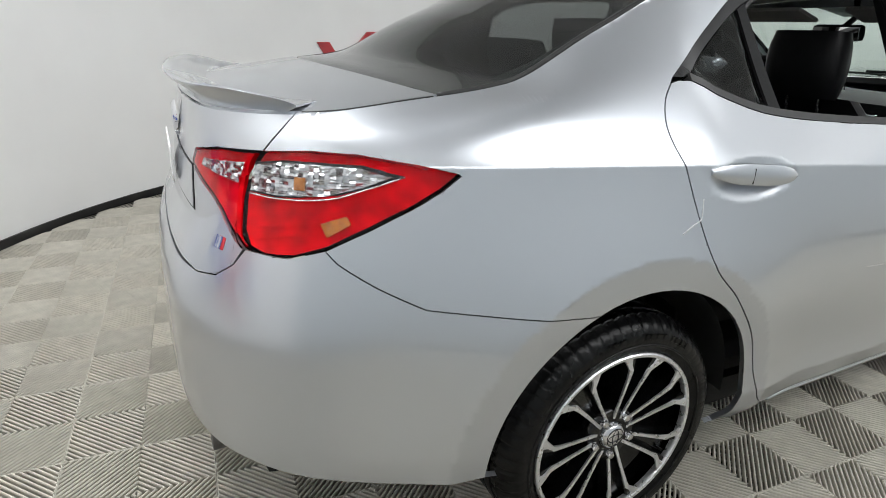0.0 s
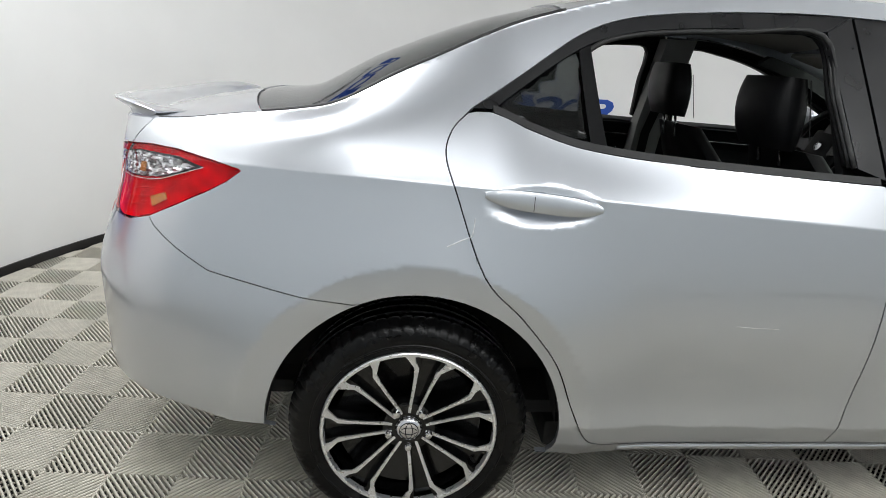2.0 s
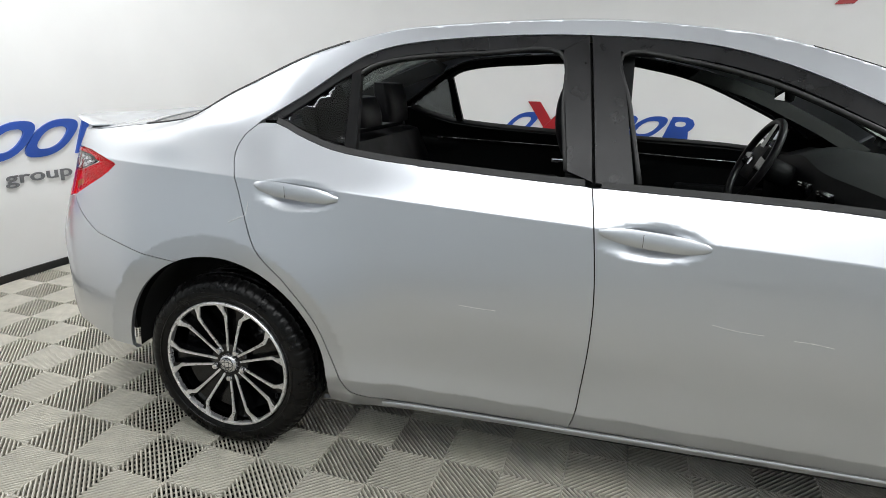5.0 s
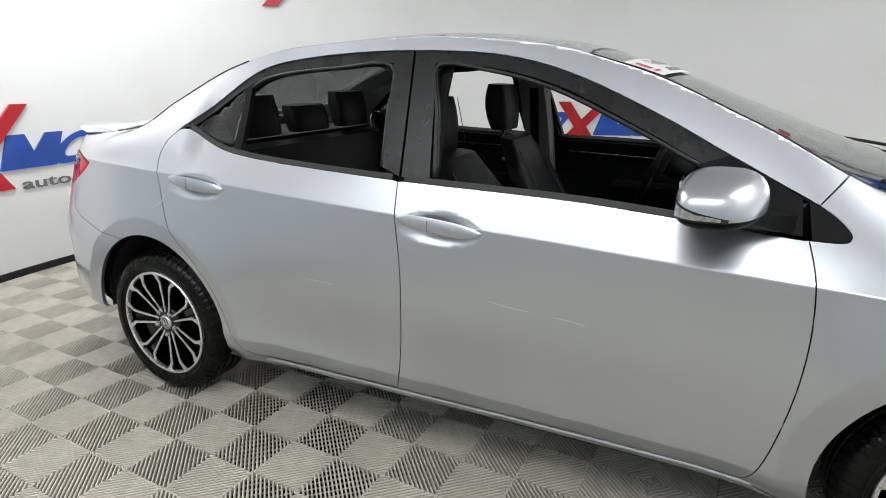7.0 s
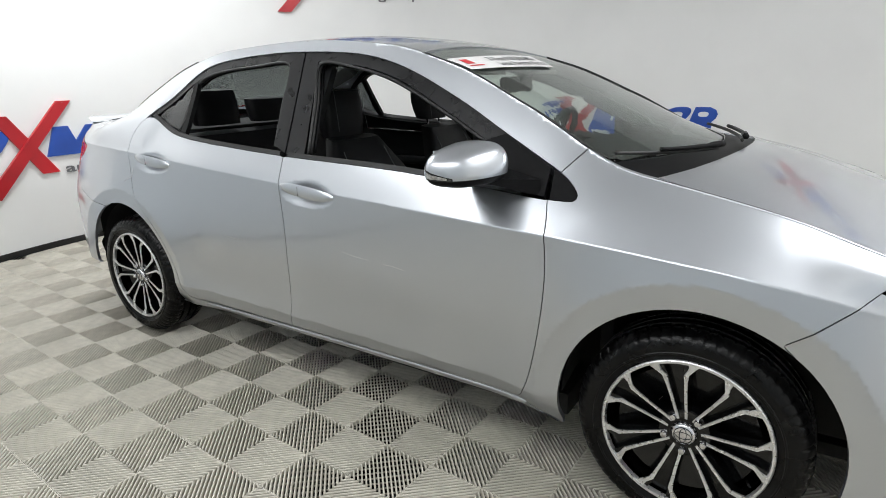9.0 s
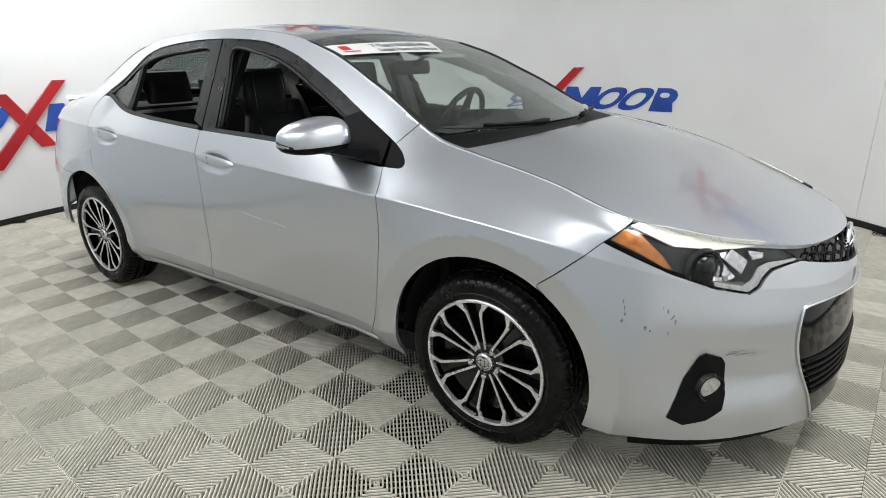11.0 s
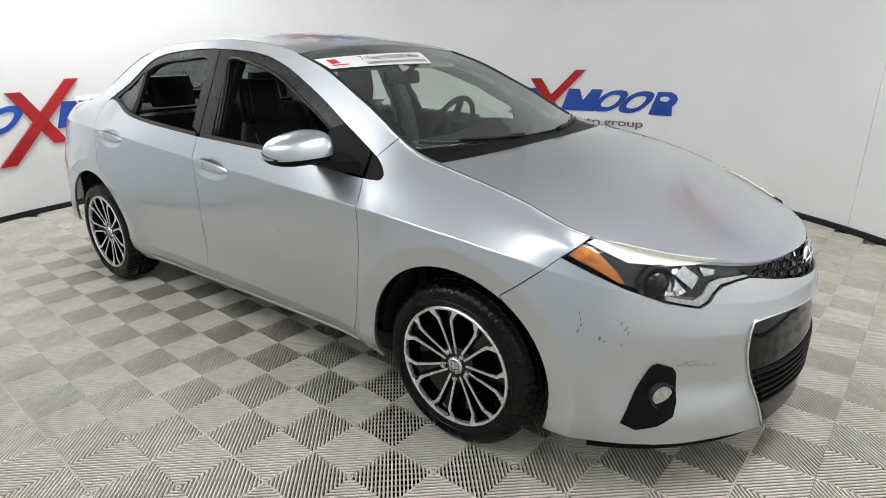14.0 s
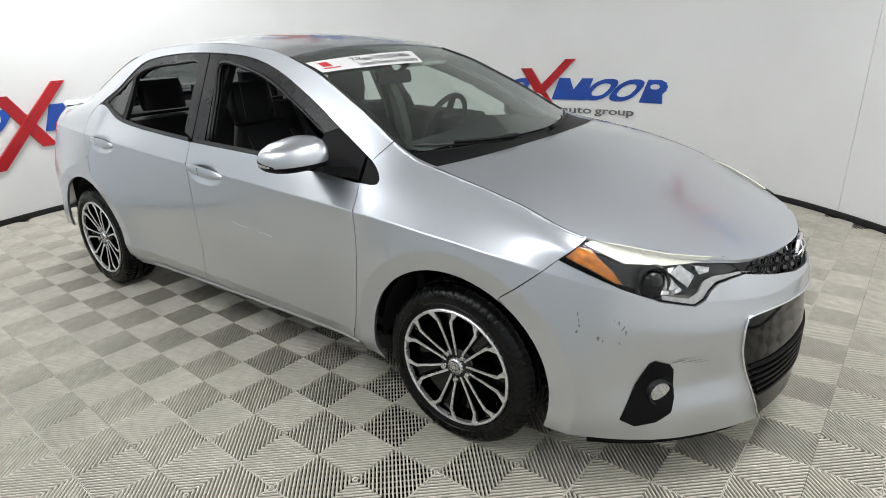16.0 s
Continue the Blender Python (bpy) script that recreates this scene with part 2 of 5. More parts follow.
def side(u, z, out=0.0):
    """The right-hand skin at station u (below 0 and past the nose: the left-hand one) and height z."""
    flip = 1.0
    if u < 0:
        u, flip = -u, -1.0
    if u > NOSE:
        u, flip = 2 * NOSE - u, -1.0
    zs, inset, (place, way) = lines_at(u)
    d = inset(z)
    for ax, az, r in ARCHES:
        gap = math.hypot(place[0] - ax, z - az) - r
        if gap < 0.29:
            s = min(max((0.29 - gap) / 0.212, 0), 1)
            d -= 0.019 * s ** 1.7
            roll = min(max((0.078 - gap) / 0.078, 0), 1)
            d += 0.011 * roll
    for hx, hz, a, b in CUPS:
        r = math.hypot((place[0] - hx) / a, (z - hz) / b)
        if r < 1:
            d += 0.022 * (1 - r * r) ** 1.4
    if 6.6 < u < 11.6:
        foot = 0.340 - 0.008 * (u - 9)
        if z < foot:
            d += 0.30 * (foot - z) * min(1, (u - 6.6) / 0.6, (11.6 - u) / 0.6)
    p = place - way * (d - out)
    return np.array((p[0], -flip * p[1], z))


BULGE = Curve([(0, 0), (4, -.03), (5, -.05), (5.8, -.11), (6.5, -.10), (7.4, -.03), (8.2, 0), (9.4, .0), (10.2, .01), (10.8, .045), (11.2, .10), (11.6, .16), (12.2, .10), (13, .05), (14, .0), (19, 0)])
CROWN = Curve([(0, .0), (3, .01), (4, .03), (5, .035), (5.8, .025), (6.5, .035), (7.4, .036), (8.4, .038), (9.2, .034), (9.7, .026), (10.2, .016), (10.8, .016), (11.6, .03), (12, .045), (13, .045), (14, .045), (15, .035), (17, .012), (19, 0)])


def top(u, q, up=0.0):
    """The upper skin (deck, rear glass, roof, windscreen, bonnet) between the two rails: q from -1 (right) to 1 (left)."""
    zs, inset, (place, way) = lines_at(u)
    p = place - way * inset(zs[-1])
    s = 1 - q * q
    return np.array((p[0] + BULGE(u) * s, q * p[1], zs[-1] + CROWN(u) * s + up))
# ---- end of skin ----


# ---- tools ----
from mathutils import geometry


def mesh_object(name, bm, mat, parent=None, smooth=True):
    me = bpy.data.meshes.new(name)
    for fc in bm.faces:
        fc.smooth = smooth
    layer, fold = bm.verts.layers.float_vector.get("way"), bm.faces.layers.int.get("fold")
    ways = [v[layer].copy() for v in bm.verts] if layer else None
    folds = [fc[fold] for fc in bm.faces] if layer else None
    bm.to_mesh(me)
    bm.free()
    if ways:
        normals = []
        for p, folded in zip(me.polygons, folds):
            normals.extend(p.normal.copy() if folded else ways[k] for k in p.vertices)
        for attribute in ("way", "fold", "cell"):
            me.attributes.remove(me.attributes[attribute])
        me.normals_split_custom_set(normals)
    me.materials.append(mat)
    ob = new(name, me)
    if parent:
        ob.parent = parent
    return ob


def part(name, bm, mat, parent, label="", smooth=True):
    """One mesh under a thing or a part."""
    ob = mesh_object(name, bm, mat, parent, smooth)
    if label:
        ob["label"] = label
    return ob


def thing(name, label, category, place=None, group="", kind=""):
    ob = new(name)
    ob.empty_display_size = 0.05
    if place:
        ob.matrix_basis = place
    return tagged(ob, label, category, group, kind)


def sharpen(bm, degrees=35):
    bm.normal_update()
    for e in bm.edges:
        if len(e.link_faces) == 2 and e.calc_face_angle(0) > radians(degrees):
            e.smooth = False
    return bm


def box(size, at=(0, 0, 0), bevel=0.0, turn=None, segments=2):
    bm = bmesh.new()
    bmesh.ops.create_cube(bm, size=1, matrix=Matrix.Diagonal((*size, 1)))
    if bevel:
        bmesh.ops.bevel(bm, geom=list(bm.edges), offset=bevel, segments=segments, affect="EDGES", profile=0.6)
    m = Matrix.Translation(at)
    if turn:
        m = m @ Euler([radians(a) for a in turn]).to_matrix().to_4x4()
    bm.transform(m)
    return sharpen(bm, 50)


def join(*parts):
    """Several bmeshes as one."""
    whole = bmesh.new()
    for p in parts:
        me = bpy.data.meshes.new("join")
        p.to_mesh(me)
        p.free()
        whole.from_mesh(me)
        bpy.data.meshes.remove(me)
    return whole


def revolve(profile, steps=64, closed=False):
    """Turns (radius, y) points about the y axis."""
    bm = bmesh.new()
    rings = []
    for i in range(steps):
        a = 2 * math.pi * i / steps
        rings.append([bm.verts.new((r * math.cos(a), y, r * math.sin(a))) for r, y in profile])
    n = len(profile)
    for i in range(steps):
        a, b = rings[i], rings[(i + 1) % steps]
        for j in range(n if closed else n - 1):
            bm.faces.new((a[j], b[j], b[(j + 1) % n], a[(j + 1) % n]))
    bmesh.ops.remove_doubles(bm, verts=bm.verts, dist=1e-5)
    bmesh.ops.recalc_face_normals(bm, faces=bm.faces)
    return sharpen(bm, 40)


def tube(points, radius, sides=8, ends=True):
    """A round bar along points; radius is a number or one for each point."""
    bm = bmesh.new()
    pts = [Vector(p) for p in points]
    radii = radius if isinstance(radius, (list, tuple)) else [radius] * len(pts)
    up = Vector((0, 0, 1))
    rings = []
    for i, p in enumerate(pts):
        d = (pts[min(i + 1, len(pts) - 1)] - pts[max(i - 1, 0)]).normalized()
        side_way = d.cross(up if abs(d.z) < 0.9 else Vector((1, 0, 0))).normalized()
        other = side_way.cross(d)
        rings.append([bm.verts.new(p + radii[i] * (math.cos(2 * math.pi * k / sides) * side_way + math.sin(2 * math.pi * k / sides) * other)) for k in range(sides)])
    for a, b in zip(rings, rings[1:]):
        for k in range(sides):
            bm.faces.new((a[k], a[(k + 1) % sides], b[(k + 1) % sides], b[k]))
    if ends:
        bm.faces.new(rings[0][::-1])
        bm.faces.new(rings[-1])
    bmesh.ops.recalc_face_normals(bm, faces=bm.faces)
    return bm


def loft(rings, closed=True, caps=True):
    """A skin over rings of points of one length."""
    bm = bmesh.new()
    vs = [[bm.verts.new(p) for p in r] for r in rings]
    n = len(rings[0])
    for a, b in zip(vs, vs[1:]):
        for k in range(n if closed else n - 1):
            bm.faces.new((a[k], a[(k + 1) % n], b[(k + 1) % n], b[k]))
    if caps and closed:
        bm.faces.new(vs[0][::-1])
        bm.faces.new(vs[-1])
    bmesh.ops.recalc_face_normals(bm, faces=bm.faces)
    return sharpen(bm, 45)


def bend(points, steps=6):
    """A smooth line through points."""
    p = [np.array(q, float) for q in points]
    p = [2 * p[0] - p[1]] + p + [2 * p[-1] - p[-2]]
    out = []
    for i in range(1, len(p) - 2):
        for k in range(steps):
            s = k / steps
            out.append(tuple(0.5 * (2 * p[i] + (p[i + 1] - p[i - 1]) * s + (2 * p[i - 1] - 5 * p[i] + 4 * p[i + 1] - p[i + 2]) * s * s
                                    + (3 * p[i] - p[i - 1] - 3 * p[i + 1] + p[i + 2]) * s ** 3)))
    return out + [tuple(p[-2])]


def cut(poly, axis, value, keep_less):
    out = []
    for i in range(len(poly)):
        a, b = poly[i], poly[(i + 1) % len(poly)]
        ia, ib = (a[axis] <= value) == keep_less, (b[axis] <= value) == keep_less
        if ia:
            out.append(a)
        if ia != ib:
            s = (value - a[axis]) / (b[axis] - a[axis])
            q = [a[0] + s * (b[0] - a[0]), a[1] + s * (b[1] - a[1])]
            q[axis] = value
            out.append(tuple(q))
    return out


def cells(poly, da, db):
    """Cuts an outline into the cells of a grid: convex pieces with the number of their cell."""
    out = []
    low, high = min(p[1] for p in poly), max(p[1] for p in poly)
    levels = [k * db for k in range(int(math.floor(low / db)), int(math.ceil(high / db)) + 1)]
    if low < -0.005 and high > 0.005 and db < 0.03:
        levels = sorted([v for v in levels if abs(v) > 0.001] + [-0.004, 0.004])
    flat = [Vector((p[0], p[1] * 3, 0)) for p in poly]
    for tri in geometry.tessellate_polygon([flat]):
        piece = [poly[k] for k in tri]
        a0, a1 = min(p[0] for p in piece), max(p[0] for p in piece)
        for i in range(int(math.floor(a0 / da)), int(math.ceil(a1 / da))):
            strip = cut(cut(piece, 0, i * da, False), 0, (i + 1) * da, True)
            if len(strip) < 3:
                continue
            b0, b1 = min(p[1] for p in strip), max(p[1] for p in strip)
            for j, (lo, hi) in enumerate(zip(levels, levels[1:])):
                if hi <= b0 or lo >= b1:
                    continue
                c = cut(cut(strip, 1, lo, False), 1, hi, True)
                if len(c) >= 3:
                    area = sum(c[k][0] * c[(k + 1) % len(c)][1] - c[(k + 1) % len(c)][0] * c[k][1] for k in range(len(c)))
                    if abs(area) > 1e-9:
                        out.append((c, (i + 500) * 2000 + j + 500))
    return out


def sheet(poly, fn, da, db, gap=0.002, lip=0.014, flip=False, kept={}):
    """A panel of the skin: the outline in the skin's two parameters, put into space by fn, with a folded lip and a gap round it."""
    bm = bmesh.new()
    mark = bm.faces.layers.int.new("cell")
    fold = bm.faces.layers.int.new("fold")
    layer = bm.verts.layers.float_vector.new("way")
    known = {}
    for c, number in cells(poly, da, db):
        vs = []
        for q in c:
            key = (round(q[0], 5), round(q[1], 5))
            if key not in known:
                v = fn(*key)
                way = np.cross(fn(key[0] + 0.004, key[1]) - fn(key[0] - 0.004, key[1]), fn(key[0], key[1] + 0.0015) - fn(key[0], key[1] - 0.0015))
                way /= max(np.linalg.norm(way), 1e-12)
                known[key] = bm.verts.new((v[0], -v[1] if flip else v[1], v[2]))
                known[key][layer] = (way[0], -way[1] if flip else way[1], way[2])
            if known[key] not in vs:
                vs.append(known[key])
        if len(vs) > 2 and not bm.faces.get(vs):
            bm.faces.new(vs)[mark] = number
    bmesh.ops.remove_doubles(bm, verts=bm.verts, dist=0.0004)
    inside = [e for e in bm.edges if len(e.link_faces) == 2 and e.link_faces[0][mark] == e.link_faces[1][mark]]
    bmesh.ops.recalc_face_normals(bm, faces=bm.faces)
    bmesh.ops.dissolve_edges(bm, edges=inside, use_verts=False)
    bmesh.ops.dissolve_degenerate(bm, edges=bm.edges, dist=0.0002)
    bm.normal_update()
    bmesh.ops.recalc_face_normals(bm, faces=bm.faces)
    bm.normal_update()
    score = sum(fc.normal.dot(fc.calc_center_median() - Vector((min(max(fc.calc_center_median().x, 0.0), 2.7), 0, 0.6))) * fc.calc_area() for fc in bm.faces)
    if score < 0:
        bmesh.ops.reverse_faces(bm, faces=bm.faces)
        bm.normal_update()
    if sum(sum((v[layer].dot(fc.normal) for v in fc.verts)) for fc in bm.faces) < 0:
        for v in bm.verts:
            v[layer] = -v[layer]
    rim = [e for e in bm.edges if len(e.link_faces) == 1]
    if gap:
        shift = {}
        for e in rim:
            fc = e.link_faces[0]
            t = (e.verts[1].co - e.verts[0].co).normalized()
            way = fc.normal.cross(t)
            if way.dot(fc.calc_center_median() - e.verts[0].co) < 0:
                way = -way
            for v in e.verts:
                shift.setdefault(v, []).append(way)
        for v, ways in shift.items():
            w = sum(ways, Vector())
            if w.length > 1e-4:
                v.co += w.normalized() * gap
    if lip:
        normals = {v: v[layer].copy() for e in rim for v in e.verts}
        for e in rim:
            e.smooth = False
        made = bmesh.ops.extrude_edge_only(bm, edges=rim)["geom"]
        fresh = [g for g in made if isinstance(g, bmesh.types.BMVert)]
        for fc in made:
            if isinstance(fc, bmesh.types.BMFace):
                fc[fold] = 1
        spots = {}
        for v, n in normals.items():
            spots[tuple(round(c, 5) for c in v.co)] = n
        for v in fresh:
            n = spots.get(tuple(round(c, 5) for c in v.co))
            if n:
                v.co -= n * lip
        bmesh.ops.recalc_face_normals(bm, faces=bm.faces)
        bm.normal_update()
        if sum(v[layer].dot(fc.normal) for fc in bm.faces if not fc[fold] for v in fc.verts) < 0:
            bmesh.ops.reverse_faces(bm, faces=bm.faces)
            bm.normal_update()
    return bm


def mirrored(bm):
    """The same panel on the car's other side."""
    twin = bm.copy()
    layer = twin.verts.layers.float_vector.get("way")
    for v in twin.verts:
        v.co.y = -v.co.y
        v[layer] = (v[layer].x, -v[layer].y, v[layer].z)
    bmesh.ops.reverse_faces(twin, faces=twin.faces)
    return twin


def on_side(points):
    """Outline points given by x and z, as station and height."""
    return [(station(x), z) for x, z in points]


# ---- the round booth ----
def arc_wall(a0, a1, r0, r1, z0, z1, steps):
    bm = bmesh.new()
    rows = []
    for i in range(steps + 1):
        a = radians(a0 + (a1 - a0) * i / steps)
        c, s = math.cos(a), math.sin(a)
        rows.append([bm.verts.new((CENTRE[0] + r * c, CENTRE[1] + r * s, z)) for r, z in ((r0, z0), (r0, z1), (r1, z1), (r1, z0))])
    for a, b in zip(rows, rows[1:]):
        for k in range(4):
            bm.faces.new((a[k], a[(k + 1) % 4], b[(k + 1) % 4], b[k]))
    bm.faces.new(rows[0])
    bm.faces.new(rows[-1][::-1])
    bmesh.ops.recalc_face_normals(bm, faces=bm.faces)
    return sharpen(bm, 40)


wall = thing("wall_1", "white curved booth wall of smooth panels with a vertical joint", "wall", kind="structure")
for a0, a1, low in ((-35.0, 52.1, .045), (52.18, 207.0, .045), (207.0, 325.0, 2.35)):
    part("panel", arc_wall(a0, a1, RADIUS, RADIUS + 0.06, low, HEIGHT, 96), WALL_WHITE, wall)
# the booth is open here: an added grey panel gives the dimmer reflection
shutter = mesh_object("wall_3", arc_wall(206.9, 325.1, RADIUS + 0.035, RADIUS + 0.058, 0.0, 2.36, 72), OPENING_GREY)
tagged(shutter, "plain grey panel added in place of the dim space beyond the booth's open side", "wall", kind="structure")
backing = mesh_object("wall_2", arc_wall(0, 360, RADIUS + 0.062, RADIUS + 0.10, 0.0, HEIGHT, 96), WALL_WHITE)
tagged(backing, "plain backing behind the curved booth wall", "wall", kind="structure")
base = mesh_object("baseboard", arc_wall(0, 360, RADIUS - 0.012, RADIUS + 0.05, 0.0, 0.048, 144), BASE_BLACK)
tagged(base, "narrow black channel along the foot of the curved wall", "baseboard", kind="structure")


def disc(r, z, up, steps=96):
    bm = bmesh.new()
    ring = [bm.verts.new((CENTRE[0] + r * math.cos(2 * math.pi * i / steps), CENTRE[1] + r * math.sin(2 * math.pi * i / steps), z)) for i in range(steps)]
    low = [bm.verts.new((v.co.x, v.co.y, z + up)) for v in ring]
    bm.faces.new(ring)
    bm.faces.new(low[::-1])
    for i in range(steps):
        j = (i + 1) % steps
        bm.faces.new((ring[i], low[i], low[j], ring[j]))
    bmesh.ops.recalc_face_normals(bm, faces=bm.faces)
    return bm


tagged(mesh_object("ceiling", disc(RADIUS + 0.12, HEIGHT, 0.08), CEILING_WHITE, smooth=False), "plain pale grey flat ceiling of the booth", "ceiling", kind="structure")
floor = mesh_object("floor", disc(RADIUS + 0.12, -0.022, -0.06), FLOOR_DARK, smooth=False)
tagged(floor, "booth floor of grey ribbed plastic tiles over a dark base", "floor", kind="structure")


def ceiling_light(x, y, sx, sy, watts):
    light = thing("ceiling_light", "white rectangular ceiling light panel, switched on", "ceiling light", pose(x, y, HEIGHT - 0.055), "ceiling lights")
    frame_bm = join(box((sx + 0.06, 0.03, 0.05), (0, sy / 2 + 0.015, -0.025)), box((sx + 0.06, 0.03, 0.05), (0, -sy / 2 - 0.015, -0.025)),
                    box((0.03, sy, 0.05), (sx / 2 + 0.015, 0, -0.025)), box((0.03, sy, 0.05), (-sx / 2 - 0.015, 0, -0.025)))
    part("frame", frame_bm, SIGN_EDGE, light, smooth=False)
    part("diffuser", box((sx, sy, 0.012), (0, 0, -0.036)), PANEL_GLOW, light, "glowing white diffuser", smooth=False)
    lamp = bpy.data.lights.new("panel_lamp", "AREA")
    lamp.shape, lamp.size, lamp.size_y, lamp.energy, lamp.color = "RECTANGLE", sx, sy, watts, (0.965, 0.985, 1.0)
    ob = new("panel_lamp", lamp)
    ob.matrix_basis = pose(x, y, HEIGHT - 0.105)
    return light


for lx, ly, sx, sy, watts in LIGHTS:
    ceiling_light(lx, ly, sx, sy, watts)


# ---- wall signs ----
def on_wall(degrees, z, lift):
    a = radians(degrees)
    r = RADIUS - lift
    return CENTRE[0] + r * math.cos(a), CENTRE[1] + r * math.sin(a), z


def wall_slab(outline, lift0, lift1, shift=0.0, up=0.0, hole=None):
    """A flat shape (degrees along the wall, height) raised from the curved wall; with a hole of as many points it is a ring."""
    bm = bmesh.new()

    def ring(points, lift):
        return [bm.verts.new(on_wall(a + shift, z + up, lift)) for a, z in points]
    back, front = ring(outline, lift0), ring(outline, lift1)
    n = len(outline)
    for i in range(n):
        j = (i + 1) % n
        bm.faces.new((back[i], back[j], front[j], front[i]))
    if hole:
        back2, front2 = ring(hole, lift0), ring(hole, lift1)
        for i in range(n):
            j = (i + 1) % n
            bm.faces.new((front[i], front[j], front2[j], front2[i]))
            bm.faces.new((front2[i], front2[j], back2[j], back2[i]))
    else:
        bm.faces.new(front)
    bmesh.ops.recalc_face_normals(bm, faces=bm.faces)
    return sharpen(bm, 30)


def oval(a, z, wa, wz, slant=1.6, n=40):
    out = []
    for i in range(n):
        c, s = math.cos(2 * math.pi * i / n), math.sin(2 * math.pi * i / n)
        c, s = math.copysign(abs(c) ** 0.8, c), math.copysign(abs(s) ** 0.8, s)
        out.append((a + wa * c - slant * s * wz / 0.115, z + wz * s))
    return out


def stroke(a0, z0, a1, z1, w0, w1):
    """A straight bar between two places of the wall, with its widths in degrees."""
    return [(a0 + w0, z0), (a1 + w1, z1), (a1 - w1, z1), (a0 - w0, z0)]


def letters(text, size, mat, name, parent, shift, up, a, z, width=None):
    data = bpy.data.curves.new(name, "FONT")
    data.body, data.size, data.extrude = text, size, 0.003
    data.offset = size * 0.012
    ob = bpy.data.objects.new(name, data)
    scene.collection.objects.link(ob)
    me = bpy.data.meshes.new_from_object(ob.evaluated_get(bpy.context.evaluated_depsgraph_get()))
    scene.collection.objects.unlink(ob)
    bpy.data.objects.remove(ob)
    xs = [v.co.x for v in me.vertices]
    k = width / (max(xs) - min(xs)) if width else 1.0
    x0 = min(xs)
    for v in me.vertices:
        v.co = on_wall(a + shift - math.degrees((v.co.x - x0) * k / RADIUS), z + up + v.co.y, 0.010 + v.co.z)
    me.materials.append(mat)
    made = new(name, me)
    made.parent = parent
    return made


def wall_sign(shift, up):
    sign = thing("wall_sign", "raised blue and red company sign with grey lettering on wall", "sign", group="wall signs")
    shapes = [(oval(106.1, .838, 2.0, .113), oval(106.1, .838, 1.15, .066)), (oval(90.9, .838, 2.15, .113), oval(90.9, .838, 1.25, .066)), (oval(86.5, .838, 2.15, .113), oval(86.5, .838, 1.25, .066))]
    for outer, inner in shapes:
        part("ring", wall_slab(outer, 0.0, 0.014, shift, up, inner), SIGN_BLUE, sign, "glossy blue ring")
    notched = [(99.5, .725), (98.2, .952), (96.4, .952), (95.7, .83), (94.2, .952), (92.35, .952), (93.6, .725)]
    part("block", wall_slab(notched, 0.0, 0.014, shift, up), SIGN_BLUE, sign, "glossy blue slanted block with a notch")
    rounded = [(84.3, .725), (83.0, .952), (80.9, .952), (80.1, .93), (79.8, .89), (80.0, .85), (80.6, .815), (80.5, .725)]
    part("block", wall_slab(rounded, 0.0, 0.014, shift, up), SIGN_BLUE, sign, "glossy blue rounded block")
    part("slot", wall_slab(oval(81.8, .885, .75, .024, 0.3), 0.0135, 0.0155, shift, up), SIGN_EDGE, sign, "small white slot")
    part("bar", wall_slab(stroke(106.9, .452, 96.4, 1.15, 1.05, 0.85), 0.0, 0.022, shift, up), SIGN_RED, sign, "long red slanting bar")
    part("bar", wall_slab(stroke(104.2, 1.055, 99.4, .60, 0.95, 1.0), 0.0, 0.018, shift, up), SIGN_RED, sign, "short red slanting bar")
    part("line", wall_slab(stroke(106.7, .466, 96.55, 1.14, 0.07, 0.06), 0.020, 0.0235, shift, up), SIGN_EDGE, sign, "thin white line")
    letters("auto", .105, SIGN_GREY, "word", sign, shift, up, 97.6, .585, .335)
    letters("group", .105, SIGN_GREY, "word", sign, shift, up, 91.75, .585, .43)
    return sign


for shift, up in ((0.0, 0.0), (86.0, 0.0), (43.0, 1.47), (-43.0, 1.47)):
    wall_sign(shift, up)


# ---- the car ----
car = thing("car", "silver four-door sedan with black and machined alloy wheels, side windows down", "car")


def both(name, poly, fn, da, db, mat, parent, label="", gap=0.0016, lip=0.014, left=True):
    """A panel on the right-hand side and its mirror image on the left."""
    bm = sheet(poly, fn, da, db, gap, lip)
    twin = mirrored(bm) if left else None
    made = [part(name, bm, mat, parent, label)]
    if left:
        made.append(part(name, twin, mat, parent, label))
    return made


def skin(out=0.0):
    """The side skin with the height counted from the shoulder line, so that rows of faces follow the crease."""
    def fn(u, w):
        return side(u, w + lines_at(abs(u) if u <= NOSE else 2 * NOSE - u)[0][4], out)
    return fn


def from_crease(poly):
    return [(u, z - lines_at(abs(u) if u <= NOSE else 2 * NOSE - u)[0][4]) for u, z in dense(poly)]


def dense(poly, step=0.12):
    out = []
    for i in range(len(poly)):
        a, b = poly[i], poly[(i + 1) % len(poly)]
        n = max(1, int(math.ceil(max(abs(b[0] - a[0]) / step, abs(b[1] - a[1]) / 0.05))))
        for k in range(n):
            out.append((a[0] + (b[0] - a[0]) * k / n, a[1] + (b[1] - a[1]) * k / n))
    return out


def side_panel(name, poly, mat, label="", out=0.0, gap=0.0016, lip=0.014, parent=None, left=True, da=0.09, db=0.024):
    return both(name, from_crease(poly), skin(out), da, db, mat, parent or car, label, gap, lip, left)


def rail(u):
    return lines_at(u)[0][6]


